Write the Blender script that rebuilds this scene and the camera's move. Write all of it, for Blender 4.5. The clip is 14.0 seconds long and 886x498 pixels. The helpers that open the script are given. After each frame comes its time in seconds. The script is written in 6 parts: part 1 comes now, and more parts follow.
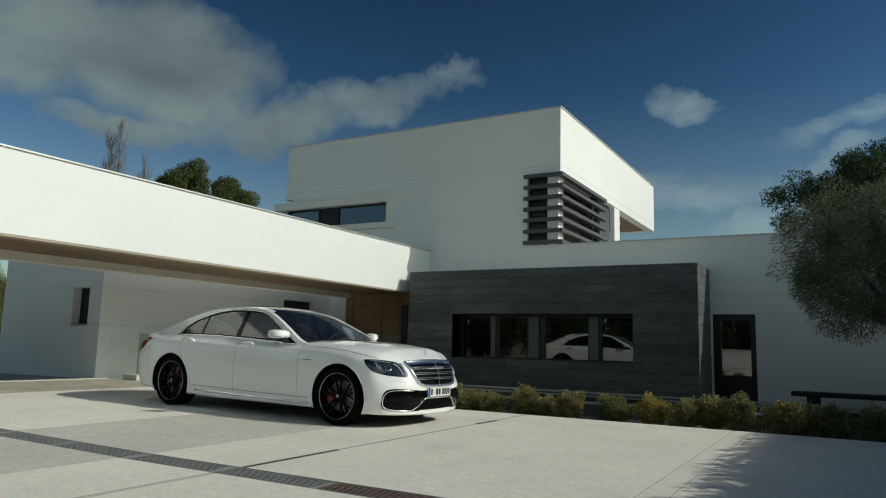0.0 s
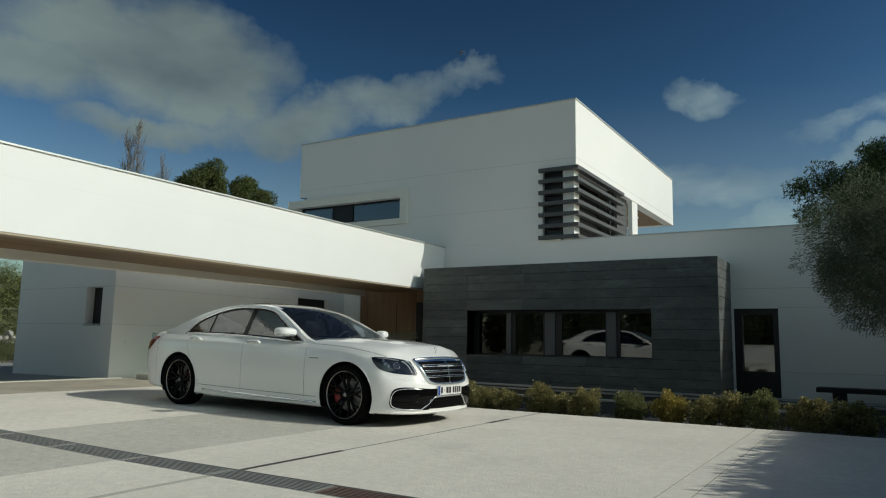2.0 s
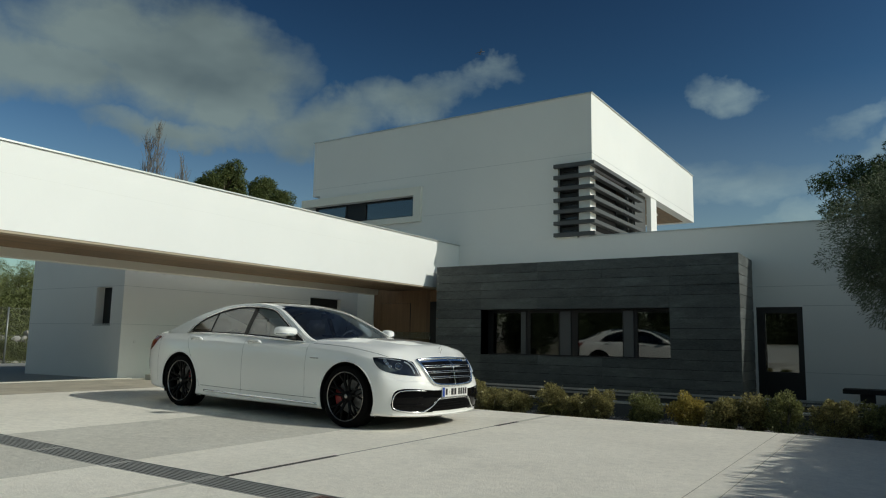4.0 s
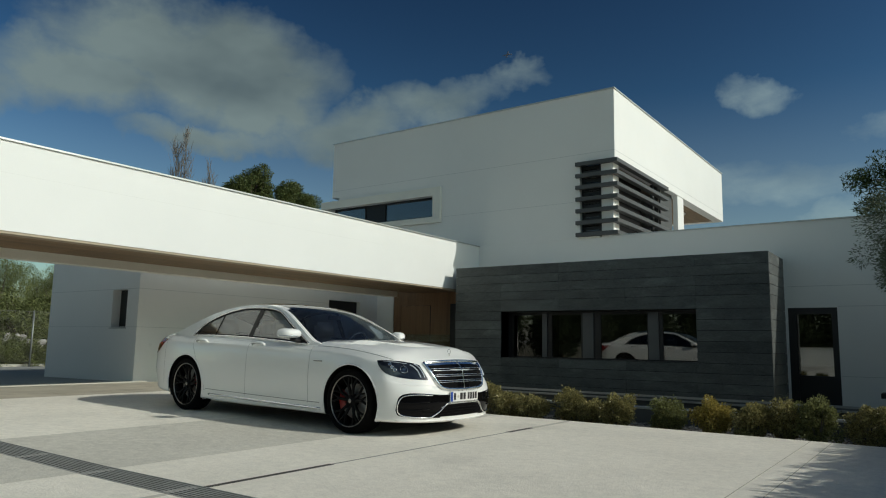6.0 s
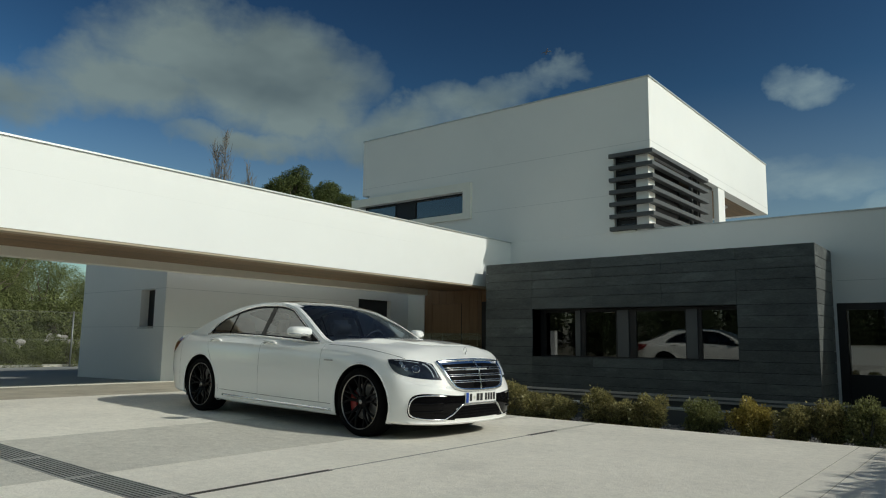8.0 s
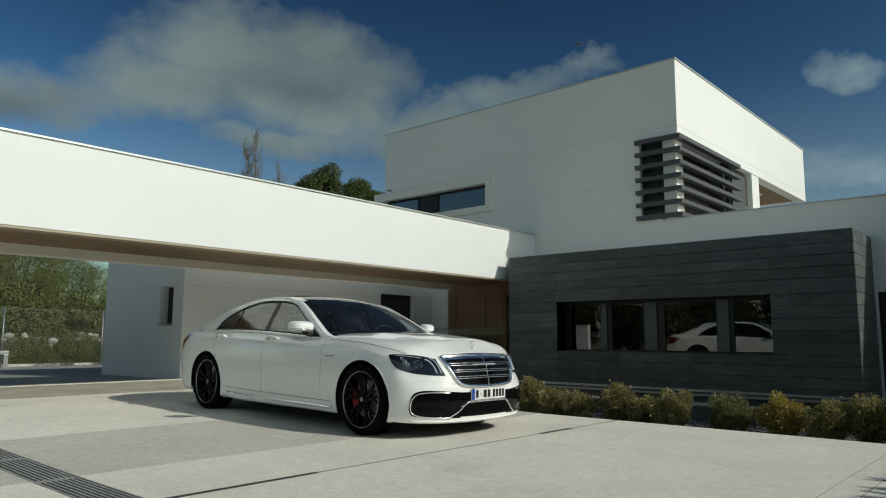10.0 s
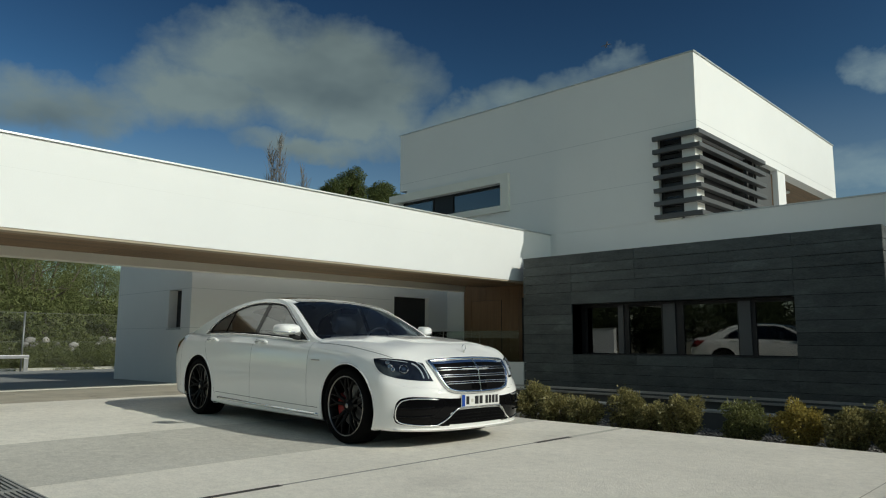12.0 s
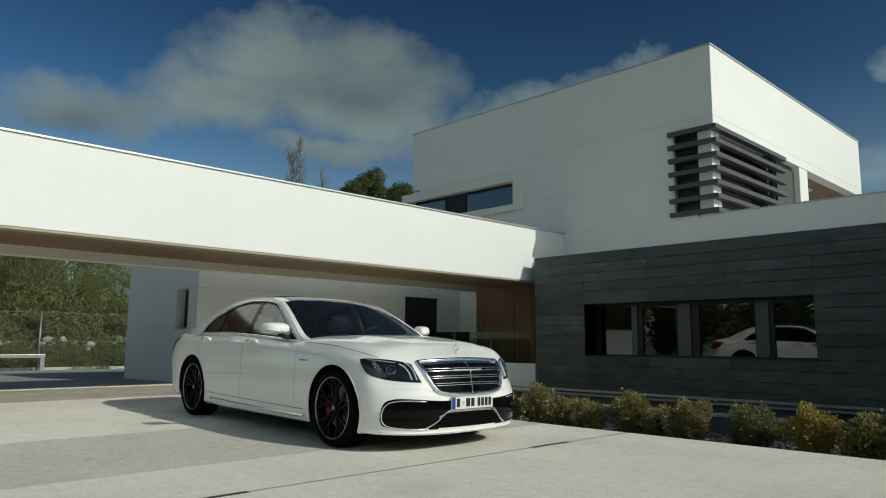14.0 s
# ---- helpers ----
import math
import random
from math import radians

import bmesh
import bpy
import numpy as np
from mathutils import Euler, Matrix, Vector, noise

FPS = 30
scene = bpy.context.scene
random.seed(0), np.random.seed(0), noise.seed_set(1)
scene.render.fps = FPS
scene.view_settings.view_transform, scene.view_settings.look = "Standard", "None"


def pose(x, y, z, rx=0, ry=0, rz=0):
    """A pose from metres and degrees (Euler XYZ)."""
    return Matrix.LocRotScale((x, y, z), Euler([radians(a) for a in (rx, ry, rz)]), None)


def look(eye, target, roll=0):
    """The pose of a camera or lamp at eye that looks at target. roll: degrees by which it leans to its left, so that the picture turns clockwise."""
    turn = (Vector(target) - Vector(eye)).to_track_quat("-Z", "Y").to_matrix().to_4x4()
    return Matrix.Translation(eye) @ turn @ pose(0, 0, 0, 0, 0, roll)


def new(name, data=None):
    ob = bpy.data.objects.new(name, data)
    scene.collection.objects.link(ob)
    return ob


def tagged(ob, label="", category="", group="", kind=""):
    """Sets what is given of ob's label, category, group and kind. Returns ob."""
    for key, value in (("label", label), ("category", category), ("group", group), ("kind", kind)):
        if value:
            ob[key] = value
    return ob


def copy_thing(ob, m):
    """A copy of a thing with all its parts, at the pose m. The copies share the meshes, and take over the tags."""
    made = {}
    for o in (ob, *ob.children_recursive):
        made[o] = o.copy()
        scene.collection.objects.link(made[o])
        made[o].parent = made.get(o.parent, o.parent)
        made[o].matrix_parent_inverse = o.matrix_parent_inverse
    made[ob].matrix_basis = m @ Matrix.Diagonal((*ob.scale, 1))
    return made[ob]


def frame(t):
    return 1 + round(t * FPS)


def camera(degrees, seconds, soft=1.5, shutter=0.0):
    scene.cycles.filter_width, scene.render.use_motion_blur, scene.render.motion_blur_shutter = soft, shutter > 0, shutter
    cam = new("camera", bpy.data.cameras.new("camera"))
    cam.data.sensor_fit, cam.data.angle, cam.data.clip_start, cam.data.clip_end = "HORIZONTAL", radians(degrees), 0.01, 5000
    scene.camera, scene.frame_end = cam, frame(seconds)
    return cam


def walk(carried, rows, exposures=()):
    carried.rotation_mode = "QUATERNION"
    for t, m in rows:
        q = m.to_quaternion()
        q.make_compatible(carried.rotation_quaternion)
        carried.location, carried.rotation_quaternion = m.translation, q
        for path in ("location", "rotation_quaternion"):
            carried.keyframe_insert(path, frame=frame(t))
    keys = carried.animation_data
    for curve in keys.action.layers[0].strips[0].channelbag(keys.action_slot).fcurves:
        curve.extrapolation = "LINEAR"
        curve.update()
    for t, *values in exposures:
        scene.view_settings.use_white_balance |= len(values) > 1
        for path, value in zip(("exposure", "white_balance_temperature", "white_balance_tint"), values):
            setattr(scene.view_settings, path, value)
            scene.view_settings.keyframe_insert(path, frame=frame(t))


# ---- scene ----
cam = camera(64.5, 14.0, soft=1.1)
PATH = [
    (0, (0.237, 0.242, 0.985), (-0.751, 1.96, 1.254), 1.5),
    (0.5, (0.228, 0.308, 0.987), (-0.77, 2.021, 1.251), 1.4),
    (1, (0.223, 0.371, 0.985), (-0.789, 2.076, 1.248), 1.2),
    (1.5, (0.217, 0.44, 0.979), (-0.806, 2.138, 1.243), 1.2),
    (2, (0.216, 0.512, 0.98), (-0.818, 2.204, 1.241), 1.1),
    (2.5, (0.21, 0.582, 0.983), (-0.837, 2.266, 1.241), 1.1),
    (3, (0.206, 0.676, 0.981), (-0.855, 2.352, 1.239), 1.1),
    (5.5, (0.198, 1.222, 0.972), (-0.929, 2.853, 1.238), 1.0),
    (6, (0.19, 1.325, 0.968), (-0.959, 2.94, 1.236), 1.0),
    (6.5, (0.178, 1.442, 0.962), (-0.993, 3.04, 1.231), 1.0),
    (7, (0.181, 1.574, 0.963), (-1.014, 3.155, 1.232), 1.0),
    (7.5, (0.17, 1.679, 0.958), (-1.047, 3.243, 1.226), 0.9),
    (8, (0.179, 1.825, 0.956), (-1.063, 3.37, 1.221), 0.8),
    (10.5, (0.173, 2.442, 0.941), (-1.159, 3.913, 1.193), 0.2),
    (11, (0.179, 2.577, 0.941), (-1.167, 4.035, 1.195), 0.2),
    (11.5, (0.184, 2.713, 0.935), (-1.174, 4.158, 1.192), 0.3),
    (12, (0.199, 2.851, 0.937), (-1.176, 4.279, 1.199), 0.2),
    (12.5, (0.203, 2.958, 0.934), (-1.188, 4.37, 1.199), 0.3),
    (13, (0.198, 3.06, 0.931), (-1.204, 4.462, 1.196), 0.4),
    (13.5, (0.202, 3.173, 0.927), (-1.209, 4.565, 1.192), 0.4),
    (14, (0.217, 3.251, 0.927), (-1.204, 4.634, 1.192), 0.4),
]
walk(cam, [(t, look(eye, target, roll)) for t, eye, target, roll in PATH], [(0, 0.03, 6600, 3), (14, 0.03, 6600, 3)])

# ---- world and sun ----
SUN_ELEV, SUN_SLOPE = radians(31.2), 0.28
sun_way = Vector((math.cos(SUN_ELEV), math.cos(SUN_ELEV) * SUN_SLOPE, 0)).normalized() * math.cos(SUN_ELEV) + Vector((0, 0, math.sin(SUN_ELEV)))
sun = new("sun", bpy.data.lights.new("sun", "SUN"))
sun.data.energy, sun.data.angle, sun.data.color = 2.40, radians(0.5), (1.0, 0.975, 0.925)
sun.matrix_world = look((60, 20, 40), Vector((60, 20, 40)) - sun_way)

world = bpy.data.worlds.new("sky")
scene.world = world
world.use_nodes = True
wt = world.node_tree
wt.nodes.clear()


def wnode(kind, **values):
    n = wt.nodes.new(kind)
    for key, value in values.items():
        n.inputs[key].default_value = value
    return n


sky = wt.nodes.new("ShaderNodeTexSky")
sky.sky_type, sky.sun_disc = "NISHITA", False
sky.sun_elevation, sky.sun_rotation = SUN_ELEV, math.atan2(sun_way.x, sun_way.y)
sky.altitude, sky.air_density, sky.dust_density, sky.ozone_density = 300, 1.0, 0.8, 4.0
back = wnode("ShaderNodeBackground", Strength=0.080)
out = wt.nodes.new("ShaderNodeOutputWorld")
coord = wt.nodes.new("ShaderNodeTexCoord")


def wmath(op, a, b=None, clamp=False):
    n = wt.nodes.new("ShaderNodeMath")
    n.operation, n.use_clamp = op, clamp
    for k, v in enumerate((a, b)):
        if v is None:
            continue
        if isinstance(v, (int, float)):
            n.inputs[k].default_value = v
        else:
            wt.links.new(v, n.inputs[k])
    return n.outputs[0]


def towards(yaw, pitch):
    """Unit way for a yaw (degrees left of +y) and a pitch."""
    a, b = radians(yaw), radians(pitch)
    return Vector((-math.sin(a) * math.cos(b), math.cos(a) * math.cos(b), math.sin(b)))


def puff(yaw, pitch, wide, tall, lean=0.0, peak=1.0):
    """A soft oval field on the sky, 1 in its middle and falling outwards."""
    n = towards(yaw, pitch)
    right = n.cross(Vector((0, 0, 1))).normalized()
    up = right.cross(n)
    r2 = right * math.cos(radians(lean)) + up * math.sin(radians(lean))
    u2 = up * math.cos(radians(lean)) - right * math.sin(radians(lean))
    total = None
    for axis, size in ((r2, wide), (u2, tall)):
        dot = wt.nodes.new("ShaderNodeVectorMath")
        dot.operation = "DOT_PRODUCT"
        wt.links.new(ragged, dot.inputs[0])
        dot.inputs[1].default_value = axis / math.tan(radians(size))
        sq = wmath("MULTIPLY", dot.outputs["Value"], dot.outputs["Value"])
        total = sq if total is None else wmath("ADD", total, sq)
    front = wt.nodes.new("ShaderNodeVectorMath")
    front.operation = "DOT_PRODUCT"
    wt.links.new(coord.outputs["Generated"], front.inputs[0])
    front.inputs[1].default_value = n
    fall = wmath("MULTIPLY", wmath("SUBTRACT", 1.0, total), peak)
    ahead = wmath("GREATER_THAN", front.outputs["Value"], 0.0)
    return wmath("SUBTRACT", wmath("MULTIPLY", wmath("ADD", wmath("MAXIMUM", fall, -1.5), 1.5), ahead), 1.5)


ragged = coord.outputs["Generated"]
for size, amount in ((9.0, 0.085), (34.0, 0.030)):
    n = wnode("ShaderNodeTexNoise", Scale=size, Detail=5.0, Roughness=0.55)
    wt.links.new(coord.outputs["Generated"], n.inputs["Vector"])
    shift = wt.nodes.new("ShaderNodeVectorMath")
    shift.operation = "MULTIPLY_ADD"
    wt.links.new(n.outputs["Color"], shift.inputs[0])
    shift.inputs[1].default_value = (amount, amount, amount)
    centred = wt.nodes.new("ShaderNodeVectorMath")
    centred.operation = "SUBTRACT"
    wt.links.new(ragged, centred.inputs[0])
    centred.inputs[1].default_value = (amount / 2, amount / 2, amount / 2)
    wt.links.new(centred.outputs[0], shift.inputs[2])
    ragged = shift.outputs[0]

CLOUDS = [(56.5, 21.1, 11.5, 5.0, -2), (50.5, 18.6, 5.5, 3.8, 0), (64, 18.8, 7.5, 3.6, 0), (72.5, 16.9, 8, 2.5, 2, 0.85), (43.5, 17.2, 6.5, 2.4, 10, 0.85), (36.5, 19.4, 6.5, 2.0, 12, 0.55), (30.5, 21.2, 4.4, 1.2, 14, 0.36), (55, 15.4, 8, 1.3, 0, 0.8),
          (11.1, 19.3, 2.4, 1.5, -28, 0.38), (-1, 16.6, 6, 1.2, 8, 0.30), (0.5, 14.2, 3.5, 0.9, 12, 0.32), (5.5, 9.2, 3.4, 1.5, 10, 0.30), (8, 12.4, 9, 1.3, -3, 0.10), (-3, 11.8, 7, 1.3, 5, 0.2)]
# ring of clouds out of view, added to brighten the shaded walls
for k in range(17):
    CLOUDS.append((100 + 14.5 * k, 12 + (k * 37) % 19, 17, 11 + (k * 5) % 5, (k * 29) % 30 - 15))
field = None
for c in CLOUDS:
    p = puff(*c)
    field = p if field is None else wmath("MAXIMUM", field, p)
mp = wt.nodes.new("ShaderNodeMapping")
mp.inputs["Scale"].default_value = (1.0, 1.0, 2.0)
wt.links.new(coord.outputs["Generated"], mp.inputs["Vector"])
fine = wnode("ShaderNodeTexNoise", Scale=7.5, Detail=9.0, Roughness=0.58)
wt.links.new(mp.outputs[0], fine.inputs["Vector"])
broad = wnode("ShaderNodeTexNoise", Scale=4.0, Detail=4.0, Roughness=0.5)
wt.links.new(mp.outputs[0], broad.inputs["Vector"])
rough = wmath("MULTIPLY", wmath("SUBTRACT", fine.outputs["Fac"], 0.5), 1.35)
cover = wmath("MULTIPLY", wmath("ADD", wmath("ADD", field, rough), 0.05), 1.25, clamp=True)
cover = wmath("MULTIPLY", cover, 0.86)
shade = wt.nodes.new("ShaderNodeValToRGB")
shade.color_ramp.elements[0].position, shade.color_ramp.elements[0].color = 0.38, (1.3, 1.7, 1.8, 1)
shade.color_ramp.elements[1].position, shade.color_ramp.elements[1].color = 0.62, (2.4, 3.0, 3.0, 1)
wt.links.new(broad.outputs["Fac"], shade.inputs["Fac"])
mixer = wt.nodes.new("ShaderNodeMix")
mixer.data_type = "RGBA"
wt.links.new(cover, mixer.inputs["Factor"])

def scaled(color, k):
    n = wt.nodes.new("ShaderNodeVectorMath")
    n.operation = "SCALE"
    n.inputs["Scale"].default_value = k
    wt.links.new(color, n.inputs[0])
    return n.outputs[0]


# a clear, dry sky: deeper blue overhead, paler towards the horizon
deep = wnode("ShaderNodeGamma", Gamma=2.3)
wt.links.new(scaled(sky.outputs[0], 1 / 2.7), deep.inputs["Color"])
pale = wt.nodes.new("ShaderNodeVectorMath")
pale.operation = "MULTIPLY"
wt.links.new(scaled(deep.outputs[0], 2.7), pale.inputs[0])
pale.inputs[1].default_value = (0.80, 0.60, 0.335)
# pale haze towards the horizon, all round
parts_of_way = wt.nodes.new("ShaderNodeSeparateXYZ")
wt.links.new(coord.outputs["Generated"], parts_of_way.inputs[0])
low = wmath("MULTIPLY", wmath("SUBTRACT", 0.34, parts_of_way.outputs["Z"]), 1 / 0.34, clamp=True)
haze = wt.nodes.new("ShaderNodeMix")
haze.data_type = "RGBA"
wt.links.new(wmath("MULTIPLY", wmath("POWER", low, 1.3), 0.78), haze.inputs["Factor"])
wt.links.new(pale.outputs[0], haze.inputs["A"])
haze.inputs["B"].default_value = (3.05, 3.28, 3.72, 1)
wt.links.new(haze.outputs["Result"], mixer.inputs["A"])
# clouds are brighter towards the sun; this also lifts the unseen ring's fill light
sunward = wt.nodes.new("ShaderNodeVectorMath")
sunward.operation = "DOT_PRODUCT"
wt.links.new(coord.outputs["Generated"], sunward.inputs[0])
sunward.inputs[1].default_value = sun_way
gain = wmath("ADD", wmath("MULTIPLY", wmath("MAXIMUM", wmath("ADD", sunward.outputs["Value"], 0.25), 0.0), 2.3), 1.0)
gain = wmath("ADD", gain, wmath("MULTIPLY", wmath("MAXIMUM", wmath("SUBTRACT", sunward.outputs["Value"], 0.38), 0.0), 4.0))
lit = wt.nodes.new("ShaderNodeVectorMath")
lit.operation = "SCALE"
wt.links.new(shade.outputs[0], lit.inputs[0])
wt.links.new(gain, lit.inputs["Scale"])
wt.links.new(lit.outputs[0], mixer.inputs["B"])
wt.links.new(mixer.outputs["Result"], back.inputs["Color"])
wt.links.new(back.outputs[0], out.inputs["Surface"])

# ---- materials ----


def material(name, color, rough=0.6, metal=0.0, var=0.12, scale=3.0, grain=40.0, bump=0.15, depth=0.004, stretch=(1, 1, 1), coat=0.0, island=0.0, piece=0.0, stain=0.0, spec=0.5, speck=1.4, mottle=0.0):
    """A surface with broad and fine variation of its colour, gloss and relief, in metres."""
    m = bpy.data.materials.new(name)
    m.use_nodes = True
    t = m.node_tree
    bsdf = t.nodes["Principled BSDF"]
    bsdf.inputs["Roughness"].default_value = rough
    bsdf.inputs["Metallic"].default_value = metal
    bsdf.inputs["Coat Weight"].default_value = coat
    bsdf.inputs["Specular IOR Level"].default_value = spec
    c = t.nodes.new("ShaderNodeTexCoord")
    mp = t.nodes.new("ShaderNodeMapping")
    mp.inputs["Scale"].default_value = stretch
    t.links.new(c.outputs["Object"], mp.inputs["Vector"])

    def noise(s, detail=5.0, r=0.6):
        n = t.nodes.new("ShaderNodeTexNoise")
        n.inputs["Scale"].default_value, n.inputs["Detail"].default_value, n.inputs["Roughness"].default_value = s, detail, r
        t.links.new(mp.outputs[0], n.inputs["Vector"])
        return n.outputs["Fac"]

    def calc(op, a, b):
        n = t.nodes.new("ShaderNodeMath")
        n.operation = op
        for k, v in enumerate((a, b)):
            if isinstance(v, (int, float)):
                n.inputs[k].default_value = v
            else:
                t.links.new(v, n.inputs[k])
        return n.outputs[0]

    broad, fine = noise(scale), noise(grain, 3.0)
    level = calc("ADD", calc("MULTIPLY", calc("SUBTRACT", broad, 0.5), 2.4 * var), calc("MULTIPLY", calc("SUBTRACT", fine, 0.5), speck * var))
    level = calc("ADD", level, 1.0)
    if mottle:
        level = calc("ADD", level, calc("MULTIPLY", calc("SUBTRACT", noise(11.0, 9.0, 0.72), 0.5), mottle))
    if island:
        g = t.nodes.new("ShaderNodeNewGeometry")
        level = calc("ADD", level, calc("MULTIPLY", calc("SUBTRACT", g.outputs["Random Per Island"], 0.5), island))
    if piece:
        o = t.nodes.new("ShaderNodeObjectInfo")
        level = calc("ADD", level, calc("MULTIPLY", calc("SUBTRACT", o.outputs["Random"], 0.5), piece))
    if stain:
        st = t.nodes.new("ShaderNodeMapRange")
        st.inputs["From Min"].default_value, st.inputs["From Max"].default_value = 0.56, 0.74
        st.inputs["To Min"].default_value, st.inputs["To Max"].default_value = 0.0, stain
        t.links.new(noise(scale * 0.45, 6.0, 0.65), st.inputs["Value"])
        level = calc("SUBTRACT", level, st.outputs[0])
    mul = t.nodes.new("ShaderNodeMix")
    mul.data_type, mul.blend_type = "RGBA", "MULTIPLY"
    mul.inputs["Factor"].default_value = 1.0
    mul.inputs["A"].default_value = (*color, 1)
    t.links.new(level, mul.inputs["B"])
    t.links.new(mul.outputs["Result"], bsdf.inputs["Base Color"])
    r = calc("ADD", calc("MULTIPLY", calc("SUBTRACT", broad, 0.5), 0.25 * min(1.0, rough * 2)), rough)
    t.links.new(r, bsdf.inputs["Roughness"])
    if bump:
        b = t.nodes.new("ShaderNodeBump")
        b.inputs["Strength"].default_value, b.inputs["Distance"].default_value = bump, depth
        t.links.new(fine, b.inputs["Height"])
        t.links.new(b.outputs[0], bsdf.inputs["Normal"])
    return m


def clear_glass(name, tint, rough=0.0, ior=1.5, veil=0.0):
    """A thin pane: light passes straight through with a tint, and Fresnel drives the gloss. An optional diffuse film
    paints a reflection veil.
    """
    m = bpy.data.materials.new(name)
    m.use_nodes = True
    t = m.node_tree
    t.nodes.clear()
    o = t.nodes.new("ShaderNodeOutputMaterial")
    through_it = t.nodes.new("ShaderNodeBsdfTransparent")
    through_it.inputs["Color"].default_value = (*tint, 1)
    gloss = t.nodes.new("ShaderNodeBsdfGlossy")
    gloss.inputs["Roughness"].default_value = rough
    f = t.nodes.new("ShaderNodeFresnel")
    f.inputs["IOR"].default_value = ior
    mx = t.nodes.new("ShaderNodeMixShader")
    t.links.new(f.outputs[0], mx.inputs[0])
    t.links.new(through_it.outputs[0], mx.inputs[1])
    t.links.new(gloss.outputs[0], mx.inputs[2])
    if veil:
        film, veiled = t.nodes.new("ShaderNodeBsdfDiffuse"), t.nodes.new("ShaderNodeMixShader")
        film.inputs["Color"].default_value = (0.7, 0.7, 0.68, 1)
        veiled.inputs[0].default_value = veil
        t.links.new(mx.outputs[0], veiled.inputs[1])
        t.links.new(film.outputs[0], veiled.inputs[2])
        mx = veiled
    t.links.new(mx.outputs[0], o.inputs["Surface"])
    return m


WHITE = material("white render", (0.81, 0.81, 0.79), 0.75, var=0.035, scale=0.7, grain=60, bump=0.12, depth=0.002, stain=0.03)
CREAM = material("cream surround", (0.80, 0.78, 0.70), 0.6, var=0.05, scale=2, grain=50, bump=0.1)
COPING = material("coping metal", (0.55, 0.56, 0.55), 0.4, 0.6, var=0.08, scale=2)
FAINT_SEAM = material("faint render seam", (0.73, 0.73, 0.71), 0.75, var=0.1, scale=3)
WALL_SEAM = material("render seam", (0.60, 0.61, 0.60), 0.75, var=0.1, scale=3)
SLATE = material("slate cladding", (0.102, 0.110, 0.107), 0.62, var=0.42, scale=3.5, grain=38, bump=0.9, depth=0.010, stretch=(0.6, 1, 1.8), piece=0.3, spec=0.22, speck=2.2, stain=-0.6)
ROOF_FELT = material("pale roof gravel", (0.55, 0.54, 0.50), 0.9, var=0.2, scale=3, grain=60, bump=0.6)
SLATE_BACK = material("slate joint", (0.012, 0.012, 0.013), 0.8)
CONCRETE = material("drive concrete", (0.84, 0.80, 0.70), 0.8, var=0.13, scale=0.9, grain=45, speck=2.6, mottle=0.55, bump=0.9, depth=0.006, stain=0.20, piece=0.06)
CONCRETE_DARK = material("older drive concrete", (0.625, 0.60, 0.525), 0.8, var=0.14, scale=1.3, grain=45, speck=3.4, mottle=0.75, bump=0.9, depth=0.006, stain=0.14)
PALE_STONE = material("pale stone border", (0.44, 0.40, 0.32), 0.8, var=0.36, scale=2.2, grain=60, bump=0.6, depth=0.006, piece=0.14, stain=0.2)
# paler than the kerb so it bounces light onto the shaded wing wall
BOUNCE_PAVING = material("light-bouncing pale paving", (0.80, 0.77, 0.69), 0.8, var=0.1, scale=2, grain=60, bump=0.3)
KERB = material("kerb stone", (0.55, 0.53, 0.46), 0.75, var=0.12, scale=4, bump=0.3)
ASPHALT = material("yard asphalt", (0.32, 0.325, 0.31), 0.85, var=0.15, scale=1.0, grain=150, bump=0.6, depth=0.004)
JOINT_GREY = material("grey joint filler", (0.30, 0.29, 0.25), 0.9, var=0.25, scale=8)
JOINT_PALE = material("pale joint filler", (0.47, 0.44, 0.37), 0.9, var=0.3, scale=8)
JOINT = material("joint filler", (0.055, 0.05, 0.042), 0.9, var=0.2, scale=6)
SOIL = material("planting soil", (0.05, 0.042, 0.032), 0.95, var=0.3, scale=5, grain=40, bump=1.0, depth=0.02)
GRAVEL = material("grey gravel", (0.19, 0.185, 0.17), 0.8, var=0.1, scale=6, island=0.7)
EARTH = material("dry ground", (0.20, 0.175, 0.115), 0.95, var=0.3, scale=0.3, grain=8, bump=0.6, depth=0.03)
IRON = material("cast iron grate", (0.33, 0.33, 0.31), 0.6, 0.2, var=0.25, scale=6, bump=0.3)
RUST = material("rusty iron", (0.21, 0.145, 0.12), 0.7, 0.2, var=0.3, scale=8, bump=0.4)
DARK_WALL = material("dark concrete", (0.10, 0.105, 0.105), 0.8, var=0.2, scale=2, bump=0.4)
STEEL = material("brushed steel", (0.5, 0.5, 0.5), 0.35, 0.9, var=0.08, scale=5)
WOOD = material("warm timber cladding", (0.22, 0.125, 0.062), 0.5, var=0.28, scale=2.5, grain=30, bump=0.25, stretch=(9, 9, 0.5), piece=0.35)
SOFFIT_WOOD = material("grey-brown timber", (0.235, 0.155, 0.088), 0.6, var=0.8, scale=2.5, grain=25, bump=0.3, stretch=(9, 0.4, 9), piece=0.4)
EDGE_WOOD = material("pale timber edge", (0.40, 0.33, 0.24), 0.6, var=0.2, scale=3, grain=30, bump=0.2, stretch=(9, 0.4, 9))
BRONZE = material("dark bronze frame", (0.020, 0.020, 0.021), 0.42, 0.3, var=0.1, scale=3)
GREY_FRAME = material("grey aluminium", (0.10, 0.105, 0.11), 0.45, 0.4, var=0.06, scale=3)
